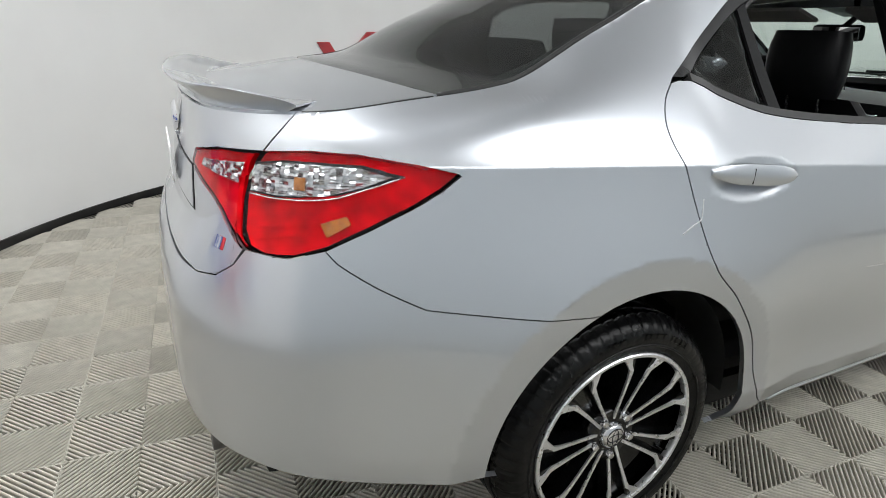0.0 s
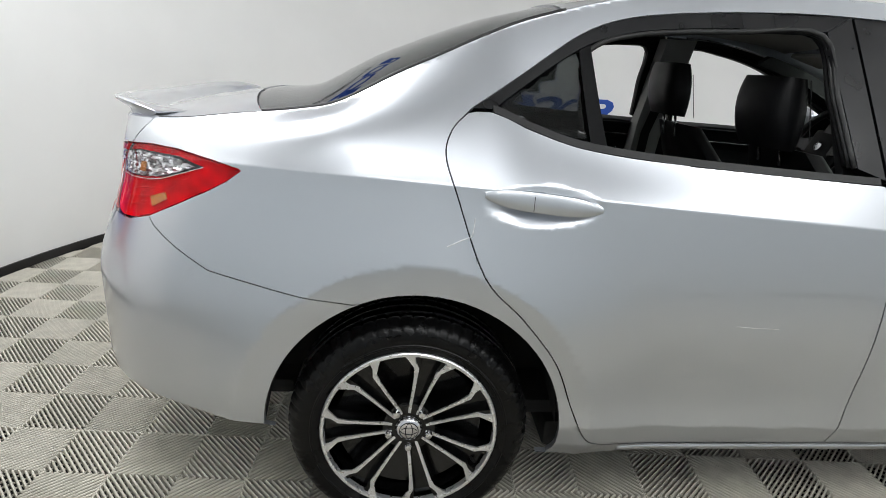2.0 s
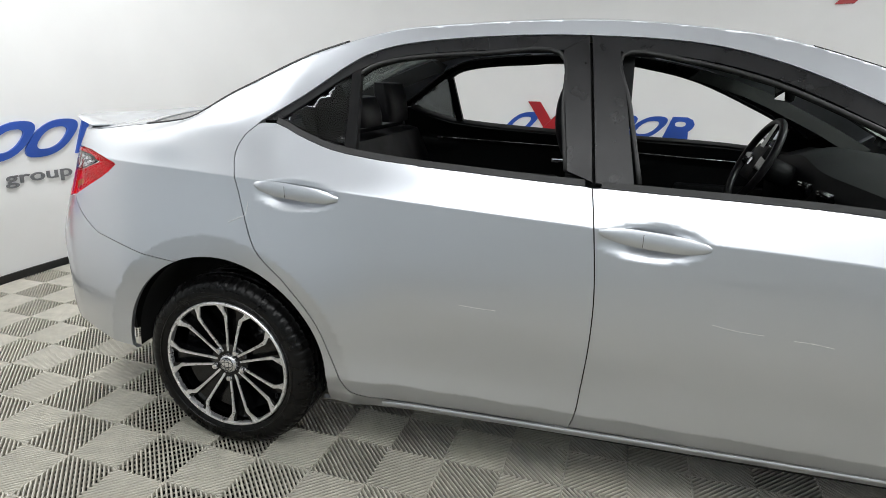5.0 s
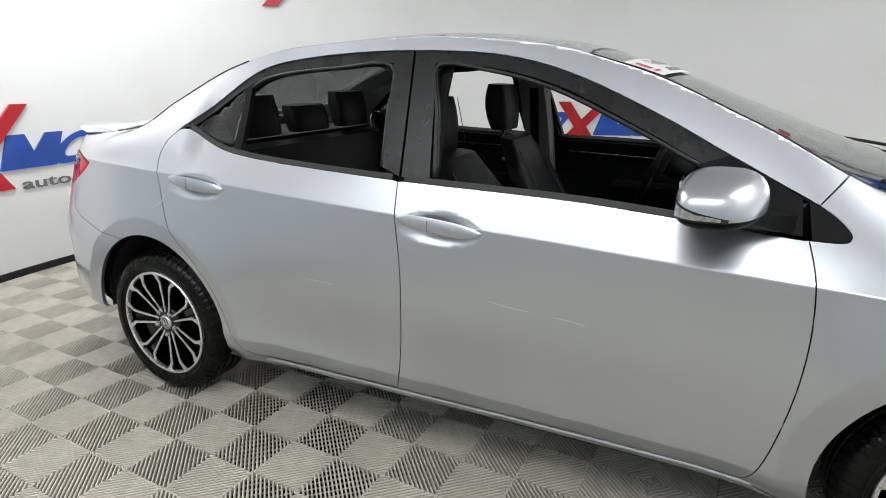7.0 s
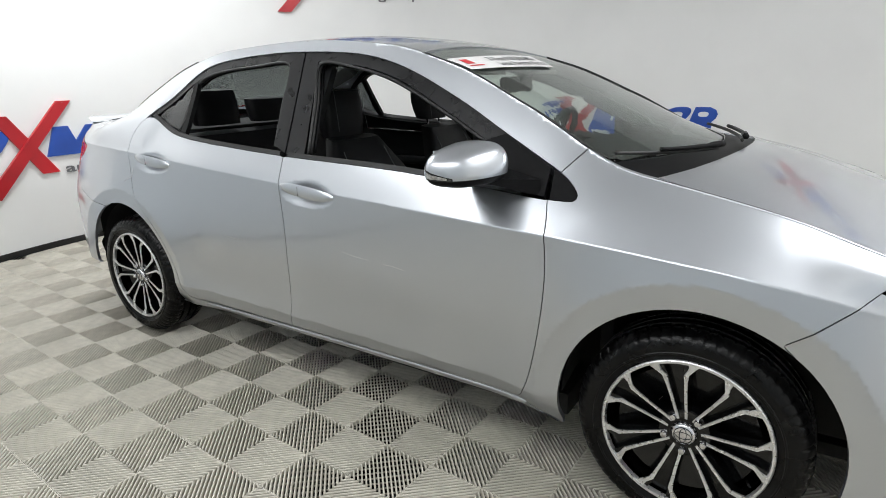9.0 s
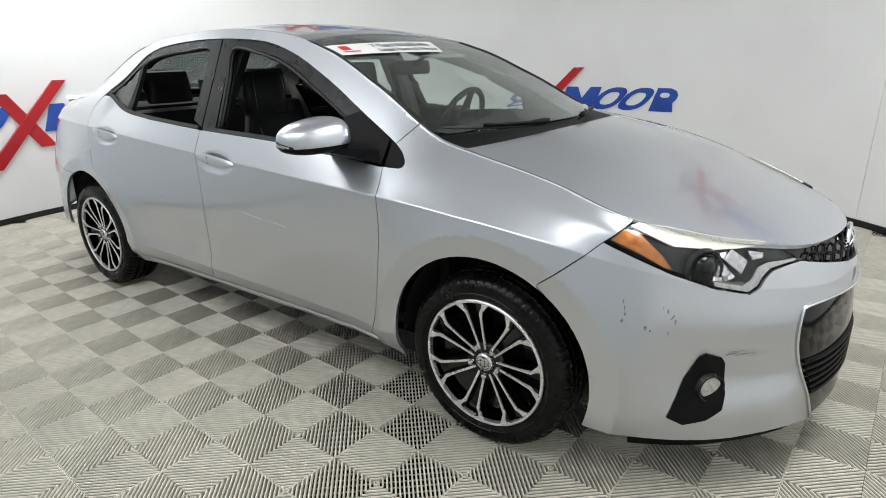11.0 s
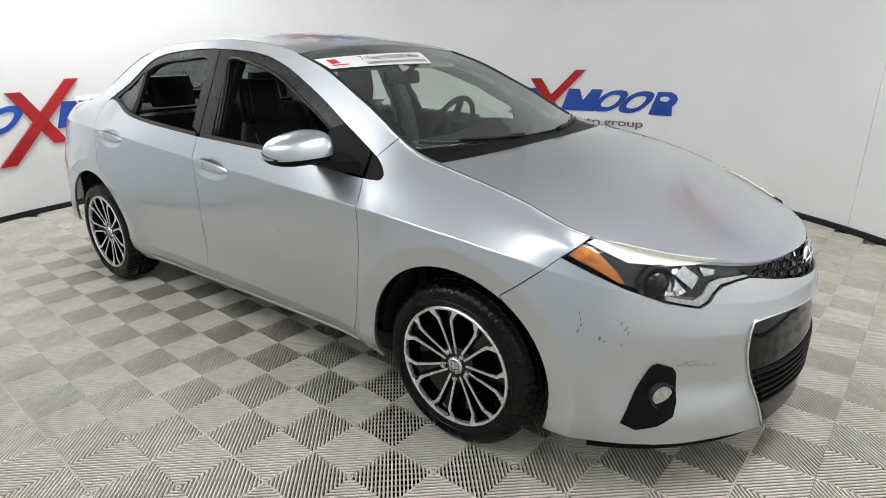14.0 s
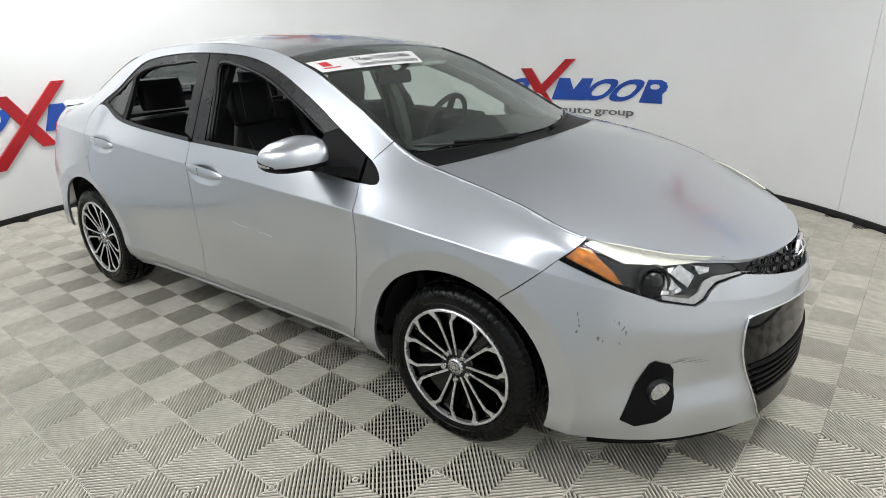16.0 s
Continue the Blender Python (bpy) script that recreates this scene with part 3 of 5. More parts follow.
def arch(which, a0, a1, n=26):
    x, z, r = ARCHES[which]
    return [(station(x + r * math.cos(radians(a0 + (a1 - a0) * i / n))), z + r * 1.02 * math.sin(radians(a0 + (a1 - a0) * i / n))) for i in range(n + 1)]


# seams, by x and height
REAR_SEAM = on_side(bend([(.109, 1.113), (.073, 1.075), (.059, 1.021), (.086, .940), (.161, .754), (.260, .652), (.352, .535), (.406, .410), (.450, .322), (.500, .292), (.56, .287)]))
B_SEAM = on_side(bend([(1.143, .992), (1.158, .88), (1.174, .71), (1.173, .556), (1.161, .40), (1.155, .345), (1.140, .284)]))
A_SEAM = on_side(bend([(2.253, .932), (2.275, .847), (2.284, .706), (2.272, .552), (2.240, .383), (2.205, .295), (2.17, .278)]))
BELT = [(u, lines_at(u)[0][5]) for u in np.linspace(6.85, 11.1, 50)]
BELT_REAR = [p for p in BELT if p[0] < station(1.14)]
BELT_FRONT = [p for p in BELT if p[0] > station(1.146)]
OUTER = on_side(bend([(.118, 1.122), (.25, 1.208), (.385, 1.300), (.48, 1.342), (.60, 1.366), (.80, 1.383), (1.05, 1.389), (1.37, 1.373), (1.605, 1.320), (1.856, 1.215), (2.063, 1.109), (2.233, 1.022), (2.268, 1.004)], 5))
SAIL = on_side(bend([(2.268, 1.004), (2.300, .983), (2.326, .960), (2.336, .943), (2.322, .931), (2.258, .931)], 5))
# the doors
side_panel("rear_door", BELT_REAR + B_SEAM[::1] + REAR_SEAM[::-1][0:], PAINT, da=0.032, db=0.0095)
side_panel("front_door", B_SEAM[::-1] + BELT_FRONT + A_SEAM, PAINT, da=0.032, db=0.0095)
# quarter panel with the rail over the doors and the sill
BUMPER_SEAM = [(4.11, .833), (4.22, .812), (4.55, .770), (4.92, .727), (5.36, .710), (5.85, .689), (6.16, .676)]
LAMP_TOP = [(3.29, .989), (3.9, .996), (4.41, .993), (4.9, .978), (5.2, .962)]
LAMP_LOW = [(5.2, .962), (5.05, .935), (4.86, .909), (4.5, .87), (4.12, .834)]
RAIL_LINE = [(u, rail(u)) for u in np.linspace(11.28, 3.62, 110)]
frame_side = ([(station(2.33), .222), (station(2.17), .276)] + [(u, .280) for u in np.linspace(station(2.1), station(.62), 24)] + REAR_SEAM[::-1]
              + OUTER + RAIL_LINE + [(3.45, 1.02)] + LAMP_TOP + LAMP_LOW[1:] + BUMPER_SEAM + arch(0, 112, -14) + [(u, lines_at(u)[0][0]) for u in np.linspace(7.3, 11.2, 40)])
side_panel("quarter_panel", frame_side, PAINT, da=0.035, db=0.012)
for s in (1, -1):
    part("sill_moulding", tube([(p[0], p[1] * s, p[2]) for p in (side(u, .266, -.003) for u in np.linspace(station(.56), station(2.22), 40))], 0.0085, 8), PAINT, car)
# front wing
wing = (A_SEAM[::-1] + SAIL[::-1] + [(11.284, rail(11.284))] + [(u, rail(u)) for u in np.linspace(11.4, 14.08, 36)] + [(13.9, .824), (13.73, .796), (13.4, .733), (13.0, .652)]
        + arch(1, 52, 193) + [(station(2.345), .222), (station(2.19), .274)])
side_panel("front_wing", wing, PAINT, da=0.03, db=0.012)


# bonnet, roof, boot lid, glass
def upper(name, poly, mat, label="", up=0.0, gap=0.0016, lip=0.012, da=0.05, db=0.04):
    return part(name, sheet(dense(poly, 0.1), lambda u, q: top(u, q, up), da, db, gap, lip), mat, car, label)


def across(line):
    """A line from the right rail to the middle, carried on to the left."""
    return line + [(u, -q) for u, q in line[::-1]]


HOOD_REAR = bend([(11.80, -.975), (11.82, -.90), (11.85, -.75), (11.875, -.50), (11.89, -.25), (11.90, -.0001)])
HOOD_SIDE = [(u, -.993) for u in np.linspace(18.9, 12.2, 60)] + bend([(12.1, -.992), (12.0, -.990), (11.90, -.985), (11.80, -.975)], 4)
upper("bonnet", across(HOOD_SIDE + HOOD_REAR[1:]), PAINT)
for s in (-1, 1):
    upper("wing_corner", [(u, s * -q) for u, q in [(11.28, .9985), (11.42, .989), (11.60, .983), (11.80, .979), (11.90, .989), (12.0, .9985), (11.8, .9985), (11.6, .9985)]], PAINT, da=0.05, db=0.02, gap=0.0)
SCREEN_TOP = bend([(9.94, -.986), (9.90, -.80), (9.86, -.4), (9.85, -.0001)])
COWL_REAR = bend([(11.30, -.985), (11.42, -.94), (11.52, -.6), (11.56, -.0001)])
upper("cowl_panel", across(COWL_REAR) + across([(11.42, -.985), (11.62, -.979)] + HOOD_REAR)[::-1], BLACK_TRIM, "black plastic panel at the foot of the windscreen", up=-0.010, lip=0.03)
screen = upper("windscreen", across(SCREEN_TOP) + across(bend([(11.44, -.986), (11.52, -.6), (11.58, -.0001)]))[::-1], GLASS, "clear greenish glass", up=-0.004, lip=0)
BACK_TOP = bend([(7.32, -.985), (7.38, -.7), (7.42, -.0001)])
BACK_LOW = bend([(5.16, -.985), (5.07, -.80), (4.93, -.4), (4.86, -.0001)])
upper("roof_panel", across(bend([(7.32, -.993), (7.38, -.7), (7.42, -.0001)])) + across([(9.94, -.993)] + SCREEN_TOP)[::-1], PAINT)
rear_glass = upper("rear_window", across(BACK_LOW) + across(BACK_TOP)[::-1], DARK_GLASS, "dark tinted glass", up=-0.003, lip=0)
upper("boot_lid", across([(5.14, -.988), (4.3, -.99), (3.7, -.992)] + [(u, -.992) for u in np.linspace(3.6, 0.1, 30)])[::-1] + across(BACK_LOW), PAINT)
upper("screen_frit", across(SCREEN_TOP) + across([(u + .26, q) for u, q in SCREEN_TOP])[::-1], GLOSS_BLACK, "black edge band of the windscreen", up=-0.012, lip=0, gap=0)
for s in (-1, 1):
    upper("screen_edge", [(u, s * -.986) for u in np.linspace(9.98, 11.42, 24)] + [(u, s * -.945) for u in np.linspace(11.46, 9.98, 24)], GLOSS_BLACK, "black edge band of the windscreen", up=-0.012, lip=0, gap=0)
for g in (screen, rear_glass):
    solid = g.modifiers.new("thickness", "SOLIDIFY")
    solid.thickness = 0.004
    g.visible_shadow = False


for s in (-1, 1):
    part("screen_seal", tube([tuple(top(u, s * .990, -.001)) for u in np.linspace(9.93, 11.40, 40)], 0.0035, 6), SEAL, car, "black rubber seal of the windscreen")
    part("rear_window_seal", tube([tuple(top(u, s * .989, -.001)) for u in np.linspace(5.16, 7.34, 50)], 0.0065, 6), SEAL, car, "black rubber seal of the rear window")

    part("wing_edge", tube([tuple(top(u, s * 1.0, -.0022)) for u in np.linspace(11.50, 14.03, 60)], 0.0036, 8), PAINT, car)
    # dark tubes laid in the bonnet and boot gaps as their shade
    part("bonnet_seal", tube([tuple(top(u, s * .9950, -.0030)) for u in np.linspace(11.80, 14.02, 60)], 0.0042, 6), SEAL, car, "added dark line for the shade in the bonnet gap")
    part("boot_seal", tube([tuple(top(u, s * .9955, -.0030)) for u in np.linspace(3.70, 5.10, 30)], 0.0042, 6), SEAL, car, "added dark line for the shade in the boot gap")

# tail: bumper, boot face, lamps
def wrap(right):
    """An outline of the tail's right half from the side to the middle line, carried on to the left (stations below 0)."""
    return right + [(-u, z) for u, z in right[::-1]]


bumper_low = [(station(-.335), .335), (5.0, .345), (4.2, .36), (3.2, .375), (2.0, .385), (0.0001, .39)]
bumper_high = [(6.16, .676), (5.85, .689), (5.36, .710), (4.92, .727), (4.55, .770), (4.22, .812), (4.11, .833), (3.74, .815), (3.20, .817), (3.05, .785), (2.78, .757), (2.3, .742), (1.5, .735), (0.0001, .733)]
arc_rear = arch(0, 112, 178)
part("rear_bumper", sheet(from_crease(wrap(bumper_high) + [(-u, z) for u, z in arc_rear] + wrap(bumper_low)[::-1] + arc_rear[::-1]), skin(), 0.05, 0.015, 0.0008), PAINT, car)
part("rear_valance", sheet(from_crease(wrap([(4.2, .365), (3.2, .38), (0.0001, .395)]) + wrap([(4.2, .25), (0.0001, .25)])[::-1]), skin(-0.075), 0.1, 0.04), BLACK_TRIM, car, "matt black lower edge of the bumper")
LAMP_INNER = [(1.64, .960), (1.50, .926), (2.28, .889), (2.81, .847), (3.11, .820), (3.17, .817)]
part("boot_face", sheet(from_crease(wrap([(3.62, rail(3.62) - .004), (3.29, .989), (2.40, .981)] + LAMP_INNER + [(3.05, .785), (2.78, .757), (2.3, .742), (0.0001, .735)]) + wrap([(3.6, rail(3.6) - .003), (0.0001, rail(0) - .003)])[::-1]), skin(), 0.07, 0.024), PAINT, car)


def faceted(poly, out, flip, du=0.06, dz=0.0052, deep=0.003, seed=3):
    """A reflector of many small tilted facets behind a clear lens."""
    rnd = random.Random(seed)
    bm = bmesh.new()
    for k, (piece, number) in enumerate(cells(poly, du, dz)):
        a = rnd.uniform(-deep, deep)
        b = rnd.uniform(-deep, deep)
        mid = sum(q[0] for q in piece) / len(piece), sum(q[1] for q in piece) / len(piece)
        vs = []
        for q in piece:
            p = side(q[0], q[1], out + a * (q[0] - mid[0]) / du + b * (q[1] - mid[1]) / dz)
            vs.append(bm.verts.new((p[0], -p[1] if flip else p[1], p[2])))
        bm.faces.new(vs)
    for fc in bm.faces:
        fc.normal_update()
        if fc.normal.dot(fc.calc_center_median() - Vector((1.3, 0, .8))) < 0:
            fc.normal_flip()
    return bm


TAIL = LAMP_TOP + LAMP_LOW[1:] + [(3.78, .815), (3.44, .811), (3.22, .819), (3.10, .845), (3.06, .90), (3.12, .95)]
for flip in (False, True):
    tail = part("tail_lamp", sheet(from_crease(TAIL), skin(-0.016), 0.07, 0.02, 0.002, 0.02, flip), RED_CORE, car, "glossy red tail lamp with a clear band")
    part("band_housing", sheet(from_crease([(3.12, .966), (3.55, .975), (3.97, .976), (4.45, .974), (4.78, .958), (4.45, .935), (4.11, .918), (3.5, .912), (3.10, .914)]), skin(-0.0135), 0.07, 0.02, 0, 0.004, flip), LAMP_DARK, tail, "dark band housing")
    part("clear_band", faceted([(3.13, .963), (3.55, .972), (3.97, .973), (4.43, .970), (4.68, .957), (4.43, .938), (4.10, .922), (3.5, .916), (3.12, .918)], -0.0095, flip), REFLECTOR, tail, "silvery faceted reflector behind clear plastic", False)
    part("band_edge", tube([tuple(side(u, z, -0.0075)[k] * (-1 if k == 1 and flip else 1) for k in range(3)) for u, z in bend([(4.78, .958), (4.45, .935), (4.11, .917), (3.5, .911), (3.10, .913)], 4)], 0.0018, 6), CHROME, tail, "bright lower edge of the band")
    part("bulb", sheet(from_crease([(3.74, .951), (3.87, .951), (3.87, .930), (3.74, .930)]), skin(-0.0065), 0.05, 0.02, 0, 0.003, flip), BULB, tail, "amber bulb")
    part("reflector", sheet(from_crease([(4.05, .875), (4.30, .890), (4.34, .876), (4.12, .852)]), skin(-0.0095), 0.05, 0.02, 0, 0.003, flip), AMBER, tail, "small orange reflector")
    for u0, u1, z0, z1 in ((3.20, 4.60, .903, .912), (3.22, 4.42, .880, .890), (3.24, 4.2, .857, .865), (3.26, 3.95, .836, .842)):
        part("red_rib", sheet(from_crease([(u0, z0 + .002), (u1, z1 + .018), (u1 - .05, z1 + .013), (u0, z0 - .002)]), skin(-0.0125), 0.1, 0.02, 0, 0.003, flip), RED_CORE, tail, "raised red rib")
    lens = part("lens", sheet(from_crease(TAIL), skin(0.002), 0.07, 0.02, 0.0025, 0, flip), CLEAR_LENS, tail, "glossy clear outer lens")
    lens.visible_shadow = False
    inner = part("boot_lamp", sheet(from_crease([(3.14, .984), (2.40, .979), (1.66, .960), (1.54, .928)] + LAMP_INNER[2:] + [(3.06, .83), (3.01, .86), (2.97, .90), (3.02, .95)]), skin(-0.010), 0.07, 0.02, 0.003, 0.012, flip), RED_CORE, car, "red lamp on the boot lid")
    part("clear_band", faceted([(3.00, .965), (2.4, .957), (1.96, .950), (1.90, .935), (2.4, .930), (2.90, .926)], -0.007, flip, seed=5), REFLECTOR, inner, "silvery band", False)
    cover = part("lens", sheet(from_crease([(3.14, .984), (2.40, .979), (1.66, .960), (1.54, .928)] + LAMP_INNER[2:] + [(3.06, .83), (3.01, .86), (2.97, .90), (3.02, .95)]), skin(0.001), 0.07, 0.02, 0.003, 0, flip), CLEAR_LENS, inner, "glossy clear outer lens")
    cover.visible_shadow = False

# spoiler: a lip over the tail edge
rings = []
for i in range(61):
    u = -3.62 + 7.24 * i / 60
    zs, inset, (place, way) = lines_at(abs(u))
    edge = place - way * inset(zs[6])
    k = 1 - 0.93 * (abs(u) / 3.62) ** 7
    fl = -1 if u > 0 else 1
    sec = []
    for back, up in ((-.16, -.006), (-.10, .010), (-.03, .030), (.024, .044), (.031, .041), (.028, .034), (-.004, .012), (-.016, -.03)):
        q = edge + way * back * (k if back > -.05 else 1.0)
        sec.append((q[0], fl * q[1], zs[6] + CROWN(abs(u)) * 0.4 + up * k))
    rings.append(sec)
part("spoiler", loft(rings), PAINT, car, "silver lip spoiler along the boot edge")
part("plate_recess", sheet(from_crease([(-1.55, .925), (1.55, .925), (1.72, .835), (-1.72, .835)]), skin(0.001), 0.1, 0.02, 0.0, 0.006), BLACK_TRIM, car, "black edged plate recess")
part("recess_panel", sheet(from_crease([(-1.50, .921), (1.50, .921), (1.66, .839), (-1.66, .839)]), skin(0.002), 0.1, 0.02, 0.0, 0.002), PAINT, car)
part("number_plate", box((0.004, 0.30, 0.085), (-0.864, 0, .88), 0.0015), PAPER, car, "white number plate")
for du, mat_ in ((0.0, CHROME), (0.06, SIGN_RED)):
    part("badge", sheet(from_crease([(2.62 + du, .826), (2.78 + du, .826), (2.76 + du, .803), (2.60 + du, .803)]), skin(0.0015 - du * .01), 0.05, 0.01, 0, 0.004), mat_, car, "small red and chrome badge")
part("emblem", revolve([(0.001, -.012), (.035, -.010), (.045, -.003), (.048, .0)], 28), CHROME, car, "plain chrome badge").matrix_basis = pose(-0.838, 0, .97, 0, 0, -90)

# nose: bumper, lamps, grilles
NOSE_LAMP = [(13.73, .798), (14.10, .850), (14.5, .834), (15.0, .812), (15.6, .792), (16.32, .772), (16.50, .742), (16.67, .716), (16.40, .711), (16.13, .702), (15.98, .682), (15.88, .659), (15.72, .646), (15.14, .672), (14.56, .716)]
front_high = [(13.0, .652), (13.4, .733), (13.73, .798), (14.56, .716), (15.14, .672), (15.72, .646), (15.88, .659), (15.98, .682), (16.13, .702), (16.40, .711), (16.67, .716), (17.4, .690), (18.2, .662), (18.999, .648)]
front_low = [(station(3.075), .210), (13.9, .205), (14.7, .198), (15.54, .196), (16.3, .200), (17.12, .198)]
MOUTH = [(17.12, .198), (16.78, .346), (16.61, .455), (16.58, .529), (16.62, .570), (16.72, .586), (17.22, .592), (17.9, .585), (18.5, .578), (18.999, .576)]
POD = [(14.66, .282), (14.86, .398), (15.03, .468), (15.12, .478), (15.36, .462), (15.42, .445), (15.46, .350), (15.40, .303), (15.17, .272), (14.87, .258)]


def nose_wrap(right):
    return right + [(2 * NOSE - u, z) for u, z in right[::-1]]


arc_front = arch(1, 52, -18)
upper_half = [p for p in front_high]
nose_poly = nose_wrap(upper_half) + [(2 * NOSE - u, z) for u, z in arc_front] + [(2 * NOSE - u, z) for u, z in front_low[1:]] + [(2 * NOSE - u, z) for u, z in MOUTH[1:]] + MOUTH[:-1][::-1] + front_low[1:-1][::-1] + arc_front[::-1]
part("front_bumper", sheet(from_crease(nose_poly), skin(), 0.045, 0.015), PAINT, car)
part("mouth", sheet(from_crease(nose_wrap(MOUTH) + nose_wrap([(17.12, .198), (18.999, .20)])[::-1]), skin(-0.012), 0.07, 0.022, 0.0, 0.02), GLOSS_BLACK, car, "gloss black lower grille")
rim = [side(u, z, 0.003) for u, z in bend(MOUTH, 4)]
part("mouth_trim", tube([tuple(p) for p in rim] + [(p[0], -p[1], p[2]) for p in rim[::-1]], 0.0042, 8), CHROME, car, "thin chrome strip round the grille")
for k in range(6):
    z = .292 + .022 * k
    u0 = float(np.interp(z, (.25, .346, .455), (17.0, 16.78, 16.61))) + .14
    us = np.linspace(u0, 2 * NOSE - u0, 25)
    part("slat", loft([[tuple(side(u, z + a, b)) for a, b in ((-.005, -.013), (-.005, -.003), (.004, -.004), (.004, -.013))] for u in us]), BLACK_TRIM, car)
part("upper_grille", sheet(from_crease(nose_wrap([(16.34, .764), (16.57, .735), (16.69, .716), (17.4, .690), (18.2, .663), (18.999, .649)]) + nose_wrap([(16.36, .768), (17.0, .742), (18.0, .738), (18.999, .735)])[::-1]), skin(-0.02), 0.07, 0.022, 0.0, 0.02), GLOSS_BLACK, car, "black honeycomb upper grille")
for row in range(3):
    for i in range(13):
        u = 16.66 + 0.40 * (i + 0.5 * (row % 2))
        um = min(u, 2 * NOSE - u)
        low = float(np.interp(um, (16.6, 17.4, 18.2, 19), (.712, .686, .660, .646)))
        z0 = low + 0.014 + 0.026 * row
        if z0 > .735 or um < 16.75:
            continue
        hexa = [tuple(side(u + 0.20 * math.cos(radians(60 * k)), z0 + 0.0165 * math.sin(radians(60 * k)), -0.008)) for k in range(7)]
        part("mesh_cell", tube(hexa, 0.0030, 5, False), BLACK_TRIM, car)
nose_badge = part("emblem", revolve([(0.001, -.018), (.030, -.015), (.050, -.008), (.058, .006)], 36), LAMP_DARK, car, "oval chrome badge with dark ground")
nose_badge.matrix_basis = pose(3.618, 0, .692, 0, -14, 90) @ Matrix.Diagonal((1.18, 1, 0.80, 1))


def oval_ring(rx, rz, r):
    return tube([(rx * math.cos(a), -.020 + 6.5 * ((rx * math.cos(a)) ** 2 + (rz * math.sin(a)) ** 2), rz * math.sin(a)) for a in np.linspace(0, 2 * math.pi, 41)], r, 8, False)


part("ring", oval_ring(.056, .056, .0095), CHROME, nose_badge, "chrome rim")
part("ring", oval_ring(.018, .052, .0050), CHROME, nose_badge, "chrome upright oval")
part("ring", oval_ring(.048, .018, .0045), CHROME, nose_badge, "chrome level oval")
for flip in (False, True):
    lamp = part("headlamp", sheet(from_crease(NOSE_LAMP), skin(-0.035), 0.07, 0.022, 0.002, 0.02, flip), LAMP_DARK, car, "headlamp with amber corner and dark bezel")
    part("corner_reflector", sheet(from_crease([(13.82, .803), (13.97, .830), (14.14, .822), (14.44, .764), (14.58, .724), (14.48, .729), (14.17, .768)]), skin(-0.010), 0.06, 0.02, 0, 0.01, flip), AMBER, lamp, "amber side reflector")
    part("light_strip", sheet(from_crease([(14.05, .836), (14.14, .844), (14.6, .829), (15.2, .805), (16.10, .777), (16.0, .770), (15.67, .767), (15.2, .770), (14.60, .784), (14.22, .820)]), skin(-0.006), 0.06, 0.02, 0, 0.008, flip), LAMP_WHITE, lamp, "frosted white upper strip")
    part("light_strip", sheet(from_crease([(16.60, .722), (16.62, .716), (16.38, .713), (16.10, .706), (15.95, .685), (15.86, .664), (15.70, .650), (15.16, .676), (15.16, .688), (15.62, .668), (15.78, .682), (15.90, .712), (16.08, .722)]), skin(-0.008), 0.06, 0.02, 0, 0.008, flip), LAMP_GREY, lamp, "silvery grey inner strip")
    for facet, depth, mat_ in (([(15.50, .765), (15.75, .730), (15.61, .699), (15.32, .744)], -0.014, REFLECTOR), ([(15.78, .756), (16.05, .745), (16.02, .732), (15.84, .730)], -0.016, REFLECTOR), ([(15.10, .690), (15.62, .676), (15.80, .664), (15.45, .664)], -0.014, STEEL),
                               ([(16.04, .748), (16.40, .738), (16.30, .722), (16.02, .728)], -0.016, LAMP_DARK), ([(15.62, .686), (15.86, .694), (16.02, .670), (15.80, .660)], -0.018, LAMP_DARK)):
        part("facet", sheet(from_crease(facet), skin(depth), 0.06, 0.02, 0, 0.01, flip), mat_, lamp, "bright reflector facet")
    c = side(15.02, .722, -0.020)
    eye = revolve([(0.001, -.030), (.020, -.026), (.034, -.014), (.042, .004), (.046, .002)], 28)
    eye.transform(Matrix.Translation((c[0], c[1] if not flip else -c[1], c[2])) @ pose(0, 0, 0, 0, 0, 52 if not flip else 128))
    bowl = revolve([(.046, .002), (.050, -.010), (.055, -.012), (.058, .004)], 28)
    bowl.transform(Matrix.Translation((c[0], c[1] if not flip else -c[1], c[2])) @ pose(0, 0, 0, 0, 0, 52 if not flip else 128))
    part("projector_ring", bowl, LAMP_DARK, lamp, "glossy dark ring round the projector")
    part("inner_reflector", faceted([(15.20, .752), (15.44, .758), (15.30, .738), (15.52, .690), (15.30, .676), (15.14, .684), (15.24, .716)], -0.022, flip, 0.10, 0.012, 0.005, 9), REFLECTOR, lamp, "silvery faceted reflector", False)
    part("projector", eye, GLOSS_BLACK, lamp, "round dark projector lens")
    cover = part("lens", sheet(from_crease(NOSE_LAMP), skin(0.001), 0.07, 0.022, 0.002, 0, flip), CLEAR_LENS, lamp, "clear outer lens")
    cover.visible_shadow = False
    pod = part("fog_lamp_pod", sheet(from_crease(POD), skin(0.005), 0.03, 0.012, 0, 0.02, flip), BLACK_TRIM, car, "black fog lamp surround")
    c = side(15.23, .370, 0.001)
    fog = revolve([(0.001, -.010), (.020, -.009), (.032, -.007), (.036, .002)], 28)
    ring_bm = revolve([(.036, .002), (.038, -.012), (.043, -.012), (.046, .004)], 28)
    m = Matrix.Translation((c[0], c[1] if not flip else -c[1], c[2])) @ pose(0, 0, 0, 0, 0, 50 if not flip else 130)
    fog.transform(m), ring_bm.transform(m)
